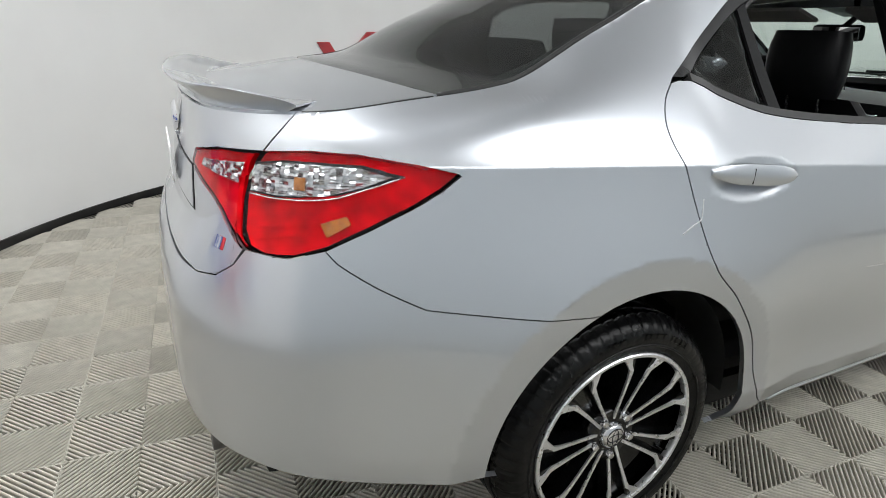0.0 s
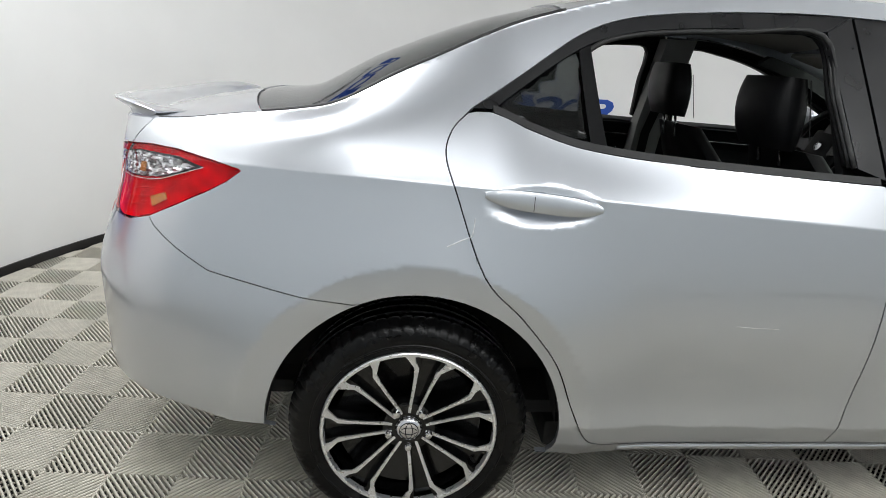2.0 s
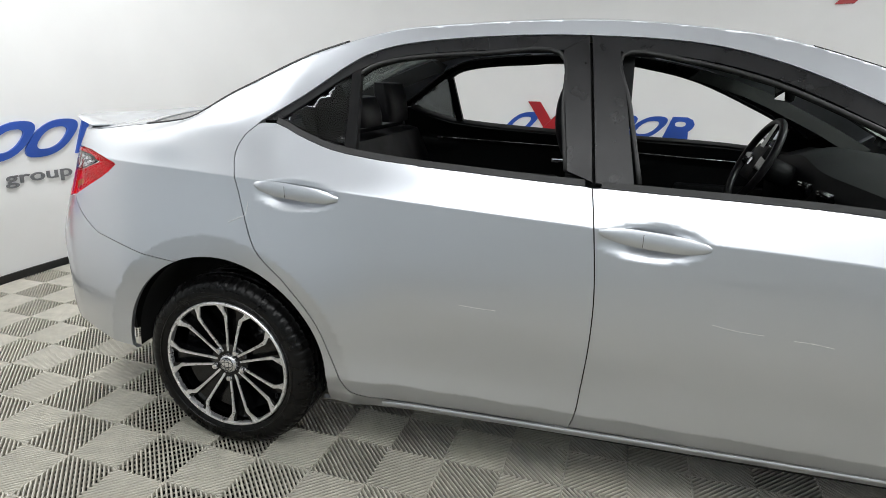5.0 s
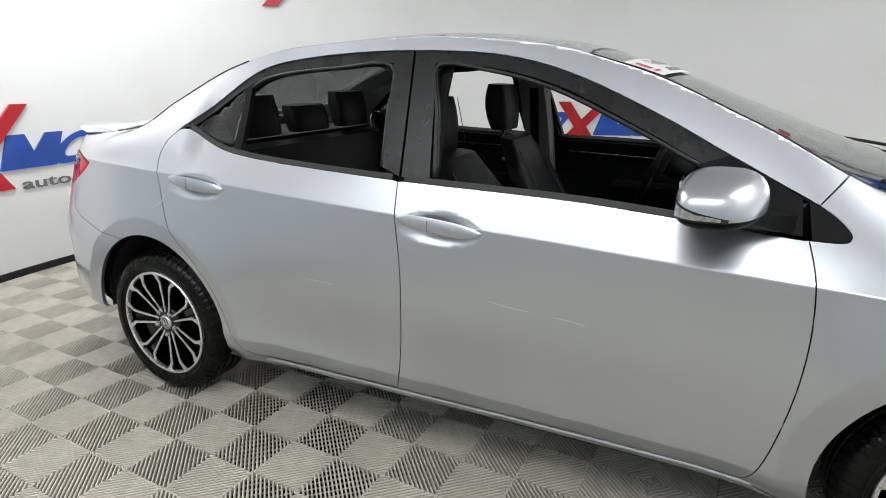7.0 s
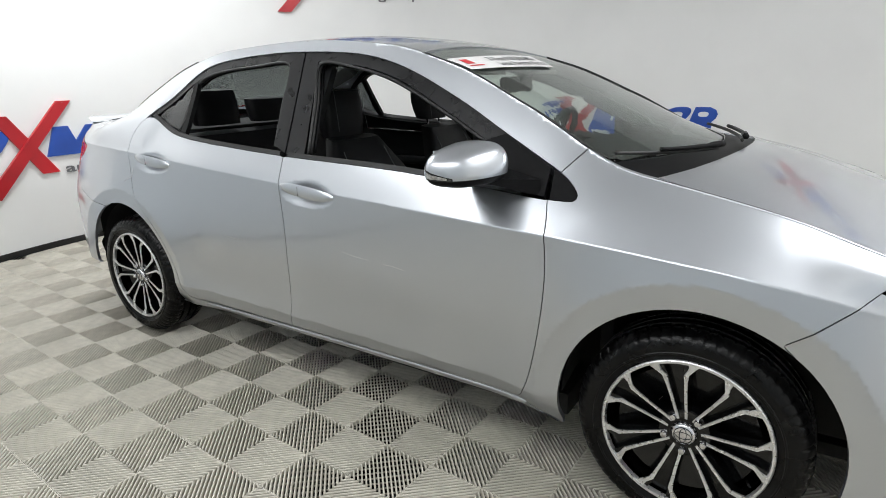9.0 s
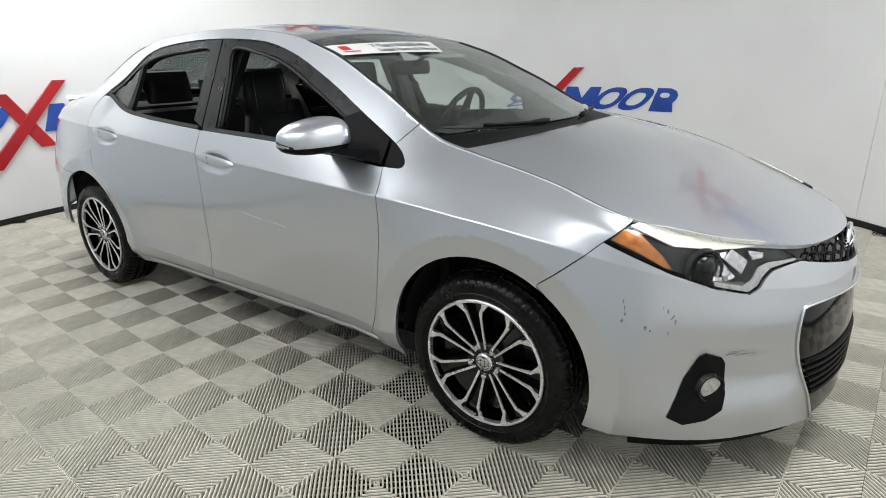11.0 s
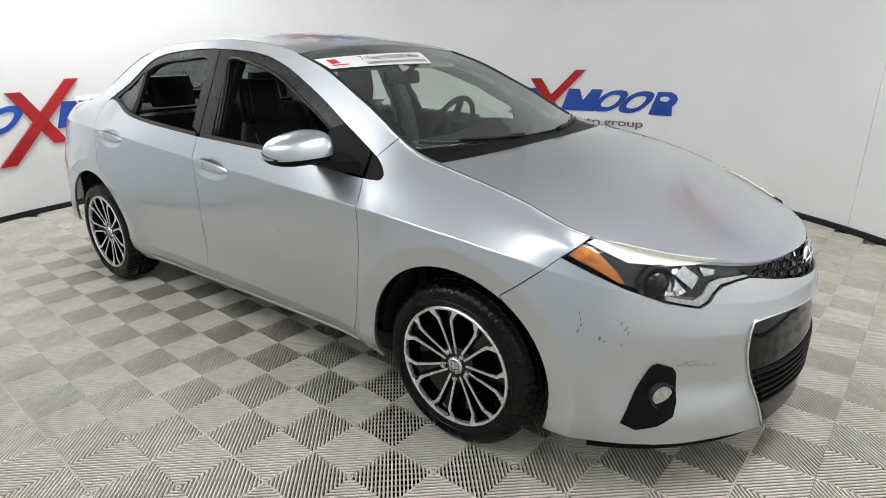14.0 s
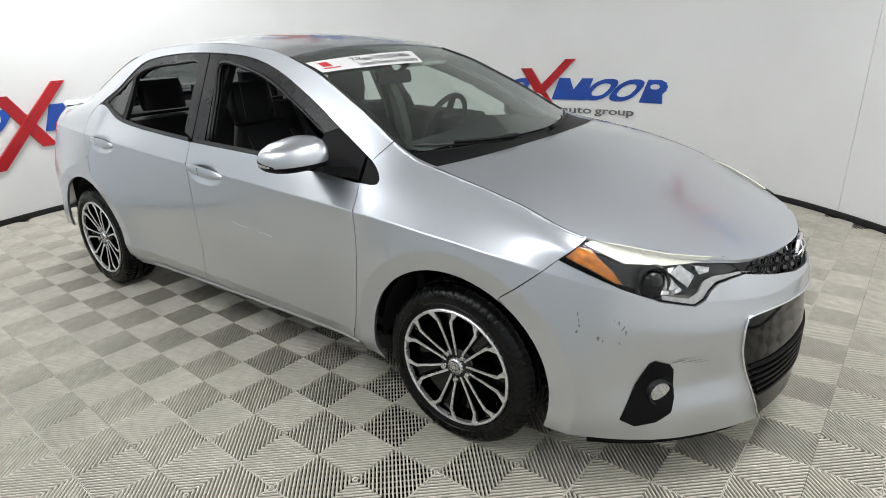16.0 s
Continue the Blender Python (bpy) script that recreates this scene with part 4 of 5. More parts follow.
    part("fog_lamp", fog, FOG_FACE, pod, "round frosted fog lamp")
    part("fog_ring", ring_bm, LAMP_DARK, pod, "glossy black ring")
# black strip below the nose: the lip and the bumper's shadow in one
part("front_lip", sheet(from_crease(nose_wrap([(14.25, .182), (14.7, .170), (15.46, .174), (16.4, .186), (17.12, .200), (18.999, .20)]) + nose_wrap([(14.25, .14), (18.999, .14)])[::-1]), skin(-0.05), 0.1, 0.03), BLACK_TRIM, car, "matt black under edge, also standing for the shadow below the bumper")


# door glass openings: frames, posts, seals
def band(outer, inner, name, mat, label="", out=-0.006, lip=0.02, parent=None):
    return side_panel(name, outer + inner[::-1], mat, label, out, 0.0, lip, parent)


def line(points, steps=6):
    return on_side(bend(points, steps))


top_out_r = line([(.118, 1.124), (.25, 1.208), (.385, 1.299), (.48, 1.341), (.60, 1.365), (.80, 1.382), (1.097, 1.388)])
top_in_r = line([(.172, 1.124), (.26, 1.185), (.375, 1.262), (.47, 1.305), (.60, 1.331), (.80, 1.345), (1.028, 1.349)])
band(top_out_r, top_in_r, "rear_door_frame", SATIN_FILM, "satin black window frame")
side_panel("centre_post", on_side([(1.097, 1.388), (1.028, 1.349), (1.048, 1.20), (1.072, 1.030), (1.142, 1.006), (1.120, 1.20)]), SATIN_FILM, "satin black door post", -0.005, 0.001, 0.02)
side_panel("centre_post", on_side([(1.103, 1.388), (1.126, 1.20), (1.149, 1.004), (1.250, 1.000), (1.215, 1.20), (1.185, 1.345), (1.24, 1.384)]), SATIN_FILM, "satin black door post", -0.005, 0.001, 0.02)
top_out_f = line([(1.20, 1.387), (1.37, 1.372), (1.605, 1.319), (1.856, 1.214), (2.063, 1.108), (2.15, 1.064)])
top_in_f = line([(1.188, 1.345), (1.37, 1.332), (1.59, 1.279), (1.83, 1.172), (2.01, 1.082), (2.09, 1.040)])
band(top_out_f, top_in_f, "front_door_frame", SATIN_FILM, "satin black window frame")
side_panel("mirror_sail", on_side([(2.00, 1.087), (2.063, 1.107), (2.233, 1.018), (2.240, .937), (2.10, .948), (1.98, .957), (1.985, 1.02)]), BLACK_TRIM, "black mirror base panel", -0.003, 0.001, 0.02)
side_panel("corner_trim", on_side([(2.246, 1.012)]) + SAIL[1:], BLACK_TRIM, "black corner trim behind the wing", -0.001, 0.001, 0.02)
strip_lo_r, strip_hi_r = [(u, z + .001) for u, z in BELT_REAR], [(u, z + .017) for u, z in BELT_REAR]
band(strip_hi_r[1:], strip_lo_r[1:], "belt_moulding", SEAL, "black rubber strip below the window", 0.002, 0.03)
strip_lo_f, strip_hi_f = [(u, z + .001) for u, z in BELT_FRONT if u < 11.0], [(u, z + .017) for u, z in BELT_FRONT if u < 11.0]
band(strip_hi_f, strip_lo_f, "belt_moulding", SEAL, "black rubber strip below the window", 0.002, 0.03)
side_panel("window_divider", on_side([(.392, 1.270), (.420, 1.285), (.450, 1.054), (.412, 1.058)]), BLACK_TRIM, "slim black post before the quarter glass", -0.004, 0.0, 0.02)
for ob in side_panel("quarter_glass", on_side(bend([(.176, 1.124), (.26, 1.184), (.37, 1.258), (.398, 1.262)], 4) + [(.418, 1.060)] + bend([(.40, 1.062), (.30, 1.086), (.20, 1.114)], 4)), QUARTER_GLASS, "small dark tinted quarter window", -0.010, 0.0, 0.0):
    ob.visible_shadow = False
    solid = ob.modifiers.new("thickness", "SOLIDIFY")
    solid.thickness = 0.004
for pts in (bend([(.40, 1.262), (.47, 1.302), (.60, 1.327), (.80, 1.341), (1.02, 1.344), (1.045, 1.19), (1.068, 1.034)], 5), bend([(1.262, 1.012), (1.222, 1.20), (1.192, 1.341), (1.37, 1.327), (1.58, 1.274), (1.83, 1.166), (2.0, 1.082)], 5)):
    for flip in (1, -1):
        for off, r, m in ((-.012, .007, SEAL), (-.026, .008, SEAL), (-.045, .008, BLACK_TRIM)):
            path = []
            for x, z in pts:
                p = side(station(x), z - .004, off)
                path.append((p[0], p[1] * flip, p[2]))
            part("window_seal", tube(path, r, 6), m, car, "black rubber window seal")

# door handles
for hx, hz, w in ((.290, .933, .139), (1.308, .882, .139)):
    for flip in (1, -1):
        rings = []
        for i in range(19):
            s = -1 + 2 * i / 18
            p = side(station(hx + s * w), hz - .008 * s, 0.0)
            base_y = float(np.interp(s, (-1, 1), (side(station(hx - w * 1.05), hz)[1], side(station(hx + w * 1.05), hz)[1])))
            k = max(0.02, 1 - abs(s) ** 3.0)
            y = base_y - 0.016 * k ** 0.6 - 0.002
            hh = 0.006 + 0.017 * k ** 0.8
            zc = hz - 0.012 * s - 0.004
            rings.append([(p[0], flip * (y + dy), zc + dz) for dy, dz in ((0.014, -hh * .75), (0.003, -hh), (-.001, -hh * .4), (0.0, hh * .5), (0.006, hh), (0.016, hh * .8))])
        handle = part("door_handle", loft(rings), PAINT, car, "silver door handle in a shallow cup")
        x0 = hx - w * 0.20
        y0 = float(np.interp(-.20, (-1, 1), (side(station(hx - w * 1.05), hz)[1], side(station(hx + w * 1.05), hz)[1])))
        part("lock_seam", box((0.0014, 0.02, 0.034), (x0, flip * (y0 - .0090), hz - .004), 0.0003), SEAL, handle)

# door mirrors
for flip in (1, -1):
    arm = [[(xa, y * flip, za), (xb, y * flip, zb), (xb, y * flip, zc), ((xa + xb) / 2, y * flip, zd), (xa, y * flip, zd - .004)] for y, xa, xb, za, zb, zc, zd in
           ((-.765, 2.00, 2.225, .948, .940, .985, 1.010), (-.79, 2.00, 2.205, .950, .945, .988, 1.008), (-.83, 1.99, 2.165, .962, .962, .992, 1.004), (-.88, 1.985, 2.13, .976, .980, .996, 1.004), (-.93, 1.985, 2.10, .986, .990, 1.0, 1.004))]
    mirror = part("door_mirror", loft(arm), BLACK_TRIM, car, "silver door mirror on a black arm, with clear side repeater")

    def pod_point(a, b, grow=1.0):
        """A point of the mirror's housing by two angles: lower and rounder outboard, cut flat inboard and behind."""
        sb, cb = math.sin(b), max(math.cos(b), 0.0)
        px, py = math.copysign(abs(math.cos(a)) ** 0.70, math.cos(a)), math.copysign(abs(math.sin(a)) ** 0.70, math.sin(a))
        r = cb ** 0.50
        px, py, pz = px * r, max(py * r, -.93), math.copysign(abs(sb) ** 0.80, sb)
        out = (py + 1) / 2
        lean = 0.050 * out ** 1.5
        high = 0.080 * (1 - 0.36 * out ** 1.4) * (1 - 0.10 * max(0, px) ** 2)
        return (2.070 - lean * .8 + 0.098 * max(px, -0.88) * (1 - .25 * out ** 2) * grow, flip * (-.912 - 0.118 * py * grow),
                1.030 - .006 * out + (high if pz > 0 else 0.046) * pz * grow)

    def pod_shell(z_from, z_to, grow=1.0):
        return loft([[pod_point(2 * math.pi * j / 48, z_from + (z_to - z_from) * i / 14, grow) for j in range(48)] for i in range(15)])
    part("shell", pod_shell(radians(-16), radians(89)), PAINT, mirror, "silver painted shell")
    part("lower_cover", pod_shell(radians(-89), radians(-17), 0.985), BLACK_TRIM, mirror, "black lower cover")
    angles = [radians(62 + 100 * i / 18) for i in range(19)]

    def repeater(low, tops, inner, outer, span):
        return loft([[pod_point(a, radians(low), inner), pod_point(a, radians(low), outer), pod_point(a, radians(low + (tops - low) * (.25 + .75 * k / len(span))), outer), pod_point(a, radians(low + (tops - low) * (.25 + .75 * k / len(span))), inner)] for k, a in enumerate(span)])
    part("side_repeater", repeater(-18, 22, .97, 1.010, angles), LAMP_DARK, mirror, "dark side repeater housing")
    part("repeater_lens", repeater(-13, 14, .98, 1.016, angles[2:18]), REFLECTOR, mirror, "clear lens")
    part("mirror_glass", box((0.004, 0.10, 0.055), (1.972, -.905 * flip, 1.050), 0.0018), MIRROR, mirror, "mirror glass")


# ---- wheels ----
def wheel(x, y_out, flip, phase):
    """A wheel whose outer face looks to -y (or +y with flip)."""
    hub = part("wheel", revolve([(.216, .035), (.216, .185), (.222, .19), (.205, .19), (.200, .185), (.198, .06), (.19, .05), (.10, .075), (.02, .08)], 56), SPOKE_BLACK, car, "black and machined alloy wheel with a worn tyre")
    hub.matrix_basis = pose(x, y_out if not flip else -y_out, .3125, 0, 0, 180 if flip else 0)
    R = .3125
    prof = [(.222, .012), (.232, .004), (.250, -.004), (.275, -.006), (.292, .004), (.304, .018), (.3095, .034)]
    for g in (0.060, 0.100, 0.140):
        prof += [(R, g - .024), (R, g - .006), (R - .008, g - .004), (R - .008, g + .004), (R, g + .006)]
    prof += [(R, .165), (.306, .185), (.292, .206), (.270, .214), (.235, .210), (.222, .20)]
    tyre = revolve(prof, 360)
    for v in tyre.verts:
        r = math.hypot(v.co.x, v.co.z)
        k = int((math.degrees(math.atan2(v.co.z, v.co.x)) % 360) + 0.5)
        if r > .2915 and k % 6 == 0 and (v.co.y < .060 or v.co.y > .14):
            s = (r - .006) / r
            v.co.x *= s
            v.co.z *= s
    bottom = [v for v in tyre.verts if v.co.z < -.3085]
    for v in bottom:
        v.co.z = max(v.co.z, -.3115)
    t = part("tyre", tyre, RUBBER, hub, "black tyre")
    part("bead", revolve([(.247, -.0045), (.249, -.0068), (.252, -.0068), (.254, -.0050)], 90), RUBBER, t)
    for a0, a1 in ((52, 66), (70, 84), (96, 106), (232, 250), (255, 266)):
        raised = revolve([(.266, -.0058), (.267, -.0082), (.279, -.0075), (.280, -.0045)], 240)
        gone = [fc for fc in raised.faces if not a0 < math.degrees(math.atan2(fc.calc_center_median().z, fc.calc_center_median().x)) % 360 < a1 or int(math.degrees(math.atan2(fc.calc_center_median().z, fc.calc_center_median().x)) % 360 / 1.5) % 3 == 0]
        bmesh.ops.delete(raised, geom=gone, context="FACES")
        part("sidewall_mark", raised, RUBBER, t)
    part("rim_lip", revolve([(.2290, .012), (.2285, .000), (.2255, -.003), (.2190, -.002), (.2165, .004), (.2175, .016)], 84), MACHINED, hub, "machined rim edge")

    def ray(a, r, off):
        """A point at radius r on the line at angle a, off metres to its side."""
        c, s = math.cos(radians(a)), math.sin(radians(a))
        return r * c - off * s, r * s + off * c

    for i in range(7):
        mid = phase + 360 / 7 * i
        for sgn in (-1, 1):
            path = [(.034, .009, .020), (.07, .0135, .016), (.12, .019, .010), (.160, .0245, .005), (.184, .0285, .003), (.204, .0445, .001), (.221, .056, .000)]
            wd = [.0036, .0036, .0038, .0044, .0062, .0085, .0150]
            rings = []
            for (r, off, dep), w in zip(path, wd):
                rr = math.sqrt(max(r * r - off * off, 1e-6))
                pts = []
                for o, d in ((-w, 0), (w, 0), (w * 1.15, .004), (-w * 1.15, .004)):
                    px, pz = ray(mid, rr, sgn * (off + o))
                    pts.append((px, dep + d, pz))
                rings.append(pts)
            bar = loft(rings)
            part("spoke_face", bar, MACHINED, hub, "machined spoke edge")
        web = []
        for r, off, dep in ((.03, .010, .024), (.07, .0165, .0195), (.12, .022, .0135), (.160, .028, .0085), (.185, .032, .0065), (.216, .046, .0045)):
            pts = []
            for o, d in ((-off, 0), (-off * .62, 0), (-off * .5, .022), (off * .5, .022), (off * .62, 0), (off, 0), (off * 1.1, .035), (-off * 1.1, .035)):
                px, pz = ray(mid, r, o)
                pts.append((px, dep + d, pz))
            web.append(pts)
        part("spoke", loft(web), SPOKE_BLACK, hub, "gloss black spoke")
    part("hub_cap", revolve([(0.0005, .004), (.022, .005), (.029, .008), (.033, .014), (.034, .03)], 32), CHROME, hub, "chrome centre cap")
    for rx, rz in ((.024, .024), (.009, .022), (.021, .010)):
        mark = tube([(rx * math.cos(a), .0045 + 2.2 * ((rx * math.cos(a)) ** 2 + (rz * math.sin(a)) ** 2), rz * math.sin(a)) for a in np.linspace(0, 2 * math.pi, 25)], .0014, 5, False)
        part("cap_groove", mark, LAMP_DARK, hub, "dark groove of the centre cap")
    part("hub_ring", revolve([(.034, .02), (.04, .018), (.068, .022), (.075, .03), (.076, .05)], 40), SPOKE_BLACK, hub)
    for i in range(5):
        a = radians(90 + 72 * i + 36)
        nut = revolve([(0.0005, .006), (.008, .007), (.010, .011), (.010, .03)], 10)
        nut.transform(Matrix.Translation((.055 * math.cos(a), 0, .055 * math.sin(a))))
        part("wheel_nut", nut, CHROME, hub, "chrome wheel nut")
    valve = tube([(.168, .03, -.095), (.178, .012, -.1)], .0035, 8)
    part("valve", valve, RUBBER, hub, "rubber valve")
    part("brake_disc", revolve([(.02, .105), (.142, .105), (.142, .128), (.02, .128)], 48), STEEL, hub, "grey steel brake disc")
    part("brake_caliper", box((.075, .07, .13), (-.105, .11, .06), .015, (0, 32, 0)), STEEL, hub, "grey brake caliper")
    return hub


for wx, phase in ((0.0, 77.0), (2.70, 101.5)):
    wheel(wx, -.828, False, phase)
    wheel(wx, -.828, True, phase)

# wheel wells, underbody, inner shell
for which, (ax, az, r) in enumerate(ARCHES):
    for flip in (1, -1):
        bm = bmesh.new()
        rows = []
        for i in range(25):
            a = radians(-1 + 182 * i / 24)
            p = []
            for y in (-.79, -.60, -.50):
                rr = r + (.008 if y < -.7 else .03)
                p.append(bm.verts.new((ax + rr * math.cos(a), y * flip, az + rr * math.sin(a))))
            p.append(bm.verts.new((ax + (r - .30) * math.cos(a), -.50 * flip, az + (r - .30) * math.sin(a))))
            rows.append(p)
        for a, b in zip(rows, rows[1:]):
            for k in range(3):
                bm.faces.new((a[k], a[k + 1], b[k + 1], b[k]))
        part("wheel_well", bm, UNDERBODY, car, "matt black wheel well liner")
under = join(box((1.92, 1.36, 0.09), (1.355, 0, .205), 0.02), box((.42, 1.1, .05), (-.55, 0, .27), .02), box((.4, 1.0, .05), (3.2, 0, .20), .02), box((3.6, 0.9, 0.05), (1.4, 0, .28), 0.01))
part("underbody", under, UNDERBODY, car, "matt black underbody")
part("exhaust", tube([(-.2, -.35, .24), (-.6, -.38, .26), (-.86, -.40, .27)], .028, 12), STEEL, car, "steel exhaust pipe")
for size, at in (((.04, 1.3, .62), (2.42, 0, .60)), ((.03, 1.2, .60), (.13, 0, .62)), ((.9, .03, .5), (2.87, -.49, .5)), ((.9, .03, .5), (2.87, .49, .5)), ((.02, .9, .45), (3.40, 0, .45)), ((.02, 1.0, .4), (-.74, 0, .6)), ((.02, .34, .28), (-.425, -.58, .50)), ((.02, .34, .28), (-.425, .58, .50)), ((.02, .32, .28), (3.135, -.57, .44)), ((.02, .32, .28), (3.135, .57, .44))):
    part("bulkhead", box(size, at), UNDERBODY, car, "matt black inner wall")


# ---- cabin ----
def slab_inner(name, poly, out, mat, label):
    return side_panel(name, poly, mat, label, out, 0.0, 0.01)


door_in_r = [(u, z - .004) for u, z in BELT_REAR] + on_side([(1.14, .95), (1.16, .35), (.60, .33), (.45, .50), (.20, .76), (.12, .95)])
door_in_f = [(u, z - .004) for u, z in BELT_FRONT if u < 11.0] + on_side([(2.20, .90), (2.20, .34), (1.22, .33), (1.18, .95)])
slab_inner("rear_door_card", door_in_r, -0.055, CABIN_PLASTIC, "black inner door panel")
slab_inner("front_door_card", door_in_f, -0.055, CABIN_PLASTIC, "black inner door panel")
for flip in (1, -1):
    for pts in ([(.30, .955), (.70, .945), (1.08, .935)], [(1.30, .925), (1.75, .905), (2.12, .885)]):
        path = []
        for x, z in bend(pts, 6):
            p = side(station(x), z, -0.070)
            path.append((p[0], p[1] * flip, p[2]))
        part("door_trim_strip", tube(path, 0.005, 6), CHROME, car, "thin silver trim strip on the door panel")
    for x in (.75, 1.75):
        p = side(station(x), .80, -0.085)
        part("armrest", box((.42, .07, .05), (x, (p[1] + .01) * flip, .76), .02), CABIN_PLASTIC, car, "black door armrest")
        part("inner_handle", box((.10, .02, .025), (x + .22, (p[1] - .01) * flip, .86), .008), CHROME, car, "silver inner door handle")
    post = []
    for z in (.45, .8, 1.0, 1.2, 1.37):
        p = side(station(1.15), z, -0.05)
        post.append([(1.15 + a, (p[1] + b) * flip, z) for a, b in ((-.085, 0), (.075, 0), (.06, .05), (-.07, .05))])
    part("inner_post", loft(post), PILLAR_TRIM if flip < 0 else CABIN_PLASTIC, car, "grey trimmed centre post")
    belt_path = [side(station(1.16), 1.25, -.10), side(station(1.13), .95, -.115), side(station(1.10), .5, -.12)]
    ring = [[(p[0] + a, (p[1]) * flip + b * .3, p[2]) for a, b in ((-.022, -.004), (.022, -.004), (.022, .004), (-.022, .004))] for p in belt_path]
    part("seat_belt", loft(ring), CABIN_PLASTIC, car, "black seat belt")
    apost = []
    for u in np.linspace(9.8, 11.3, 10):
        p = top(u, -.95)
        apost.append([(p[0] + a, (p[1] + b) * flip, p[2] + c) for a, b, c in ((-.07, -.01, -.085), (-.04, .0, -.060), (-.04, .035, -.062), (-.09, .03, -.10))])
    part("inner_screen_post", loft(apost), POST_TRIM, car, "dark grey windscreen post trim")
    cpost = []
    for u, q in ((5.6, .93), (6.2, .94), (6.8, .95), (7.3, .95)):
        p = top(u, -q)
        s_ = side(u + 0.35, p[2] - .02, -.03)
        cpost.append([(p[0], (p[1] + .03) * flip, p[2] - .02), (p[0] + .02, (p[1]) * flip, p[2] - .02), (p[0] + .06, (p[1] - .03) * flip, p[2] - .04), (p[0] + .05, (p[1] - .0) * flip, p[2] - .07)])
    part("rear_post_trim", loft(cpost), POST_TRIM, car, "dark grey rear post trim")
upper("headliner", across(bend([(7.36, -.97), (7.45, -.0001)], 4)) + across(bend([(9.88, -.95), (9.84, -.0001)], 4))[::-1], HEADLINER, "pale cloth roof lining", up=-0.035, lip=0, gap=0)
for u0, q in ((9.95, .5), (9.95, -.5)):
    a, b = top(9.95, q * 1.5), top(10.2, q * 0.45)
    c = (Vector(a) + Vector(b)) / 2
    part("sun_visor", box((.15, .36, .018), (c.x - .05, c.y, c.z - .045), .007, (0, 16, 0)), HEADLINER, car, "pale folded sun visor")
part("cabin_floor", box((1.95, 1.36, .04), (1.30, 0, .30)), CARPET, car, "black carpet")
part("parcel_shelf", box((.48, 1.16, .03), (-.08, 0, 1.03), .01), CARPET, car, "black rear shelf")


def cushion(rings, bevel=None):
    return loft(rings)


def seat_section(w, d, x, z, tilt, bolster, n=16):
    """A rounded section of a backrest, across y, facing forward."""
    out = []
    for k in range(n):
        a = 2 * math.pi * k / n
        c, s = math.cos(a), math.sin(a)
        yy = w * math.copysign(abs(c) ** 0.55, c)
        dd = d * math.copysign(abs(s) ** 0.6, s)
        if s > 0:
            dd += bolster * (abs(yy) / w) ** 3
        out.append((x + dd * math.cos(tilt), yy, z - dd * math.sin(tilt) * 0.4))
    return out


def front_seat(y):
    seat = part("front_seat", box((.50, .46, .10), (1.520, y, .40), .03), CABIN_PLASTIC, car, "black leather front seat with headrest")
    rings = []
    for s in np.linspace(0, 1, 12):
        x, z = 1.400 - .27 * s ** 1.05, .50 + .53 * s
        w = .255 - .02 * s - .085 * max(0, s - .72) / .28
        sec = seat_section(w, .062 - .02 * s, x, z, 0.35, .045 * (1 - s * .7))
        rings.append([(a, b + y, c) for a, b, c in sec])
    part("backrest", cushion(rings), LEATHER, seat, "black leather backrest")
    rings = []
    for s in np.linspace(0, 1, 9):
        x = 1.300 + .50 * s
        sec = []
        for k in range(16):
            a = 2 * math.pi * k / 16
            c, sn = math.cos(a), math.sin(a)
            yy = .26 * math.copysign(abs(c) ** 0.5, c)
            zz = .07 * math.copysign(abs(sn) ** 0.6, sn) + (.04 * (abs(yy) / .26) ** 3 if sn > 0 else 0)
            sec.append((x, yy + y, .50 + zz + .035 * s - .05 * max(0, s - .8)))
        rings.append(sec)
    part("seat_cushion", cushion(rings), LEATHER, seat, "black leather cushion")
    rings = []
    for s in np.linspace(0, 1, 11):
        k = (0.35 + 0.65 * math.sin(math.pi * (0.12 + 0.76 * s)) ** 0.6)
        x, z = 1.075 - .035 * s + .02 * s * s, 1.030 + .205 * s + (.035 if y > 0 else 0)
        sec = seat_section(.128 * (0.80 + 0.2 * math.sin(math.pi * (.1 + .72 * s))), .058 * k, x, z, 0.2, .004)
        rings.append([(a, b + y, c) for a, b, c in sec])
    rest = part("headrest", cushion(rings), LEATHER, seat, "black leather headrest")
    for dy in (-.055, .055):
        part("headrest_post", tube([(1.100, y + dy, .98), (1.085, y + dy, 1.07)], .006, 8), CHROME, rest, "steel post")
    for dy in (-.095, .095):
        stitch = [(1.135 - .03 * s + .012, y + dy * (1 - .12 * s), 1.06 + .17 * s) for s in np.linspace(0, 1, 7)]
        part("stitching", tube(stitch, .0016, 5), STITCH, rest, "pale seam")
    for dy in (-.17, .17):
        stitch = [(1.460 - .27 * s + .012, y + dy * (1 - .2 * s), .52 + .46 * s) for s in np.linspace(0, 1, 9)]
        part("stitching", tube(stitch, .002, 5), STITCH, seat, "pale seam")


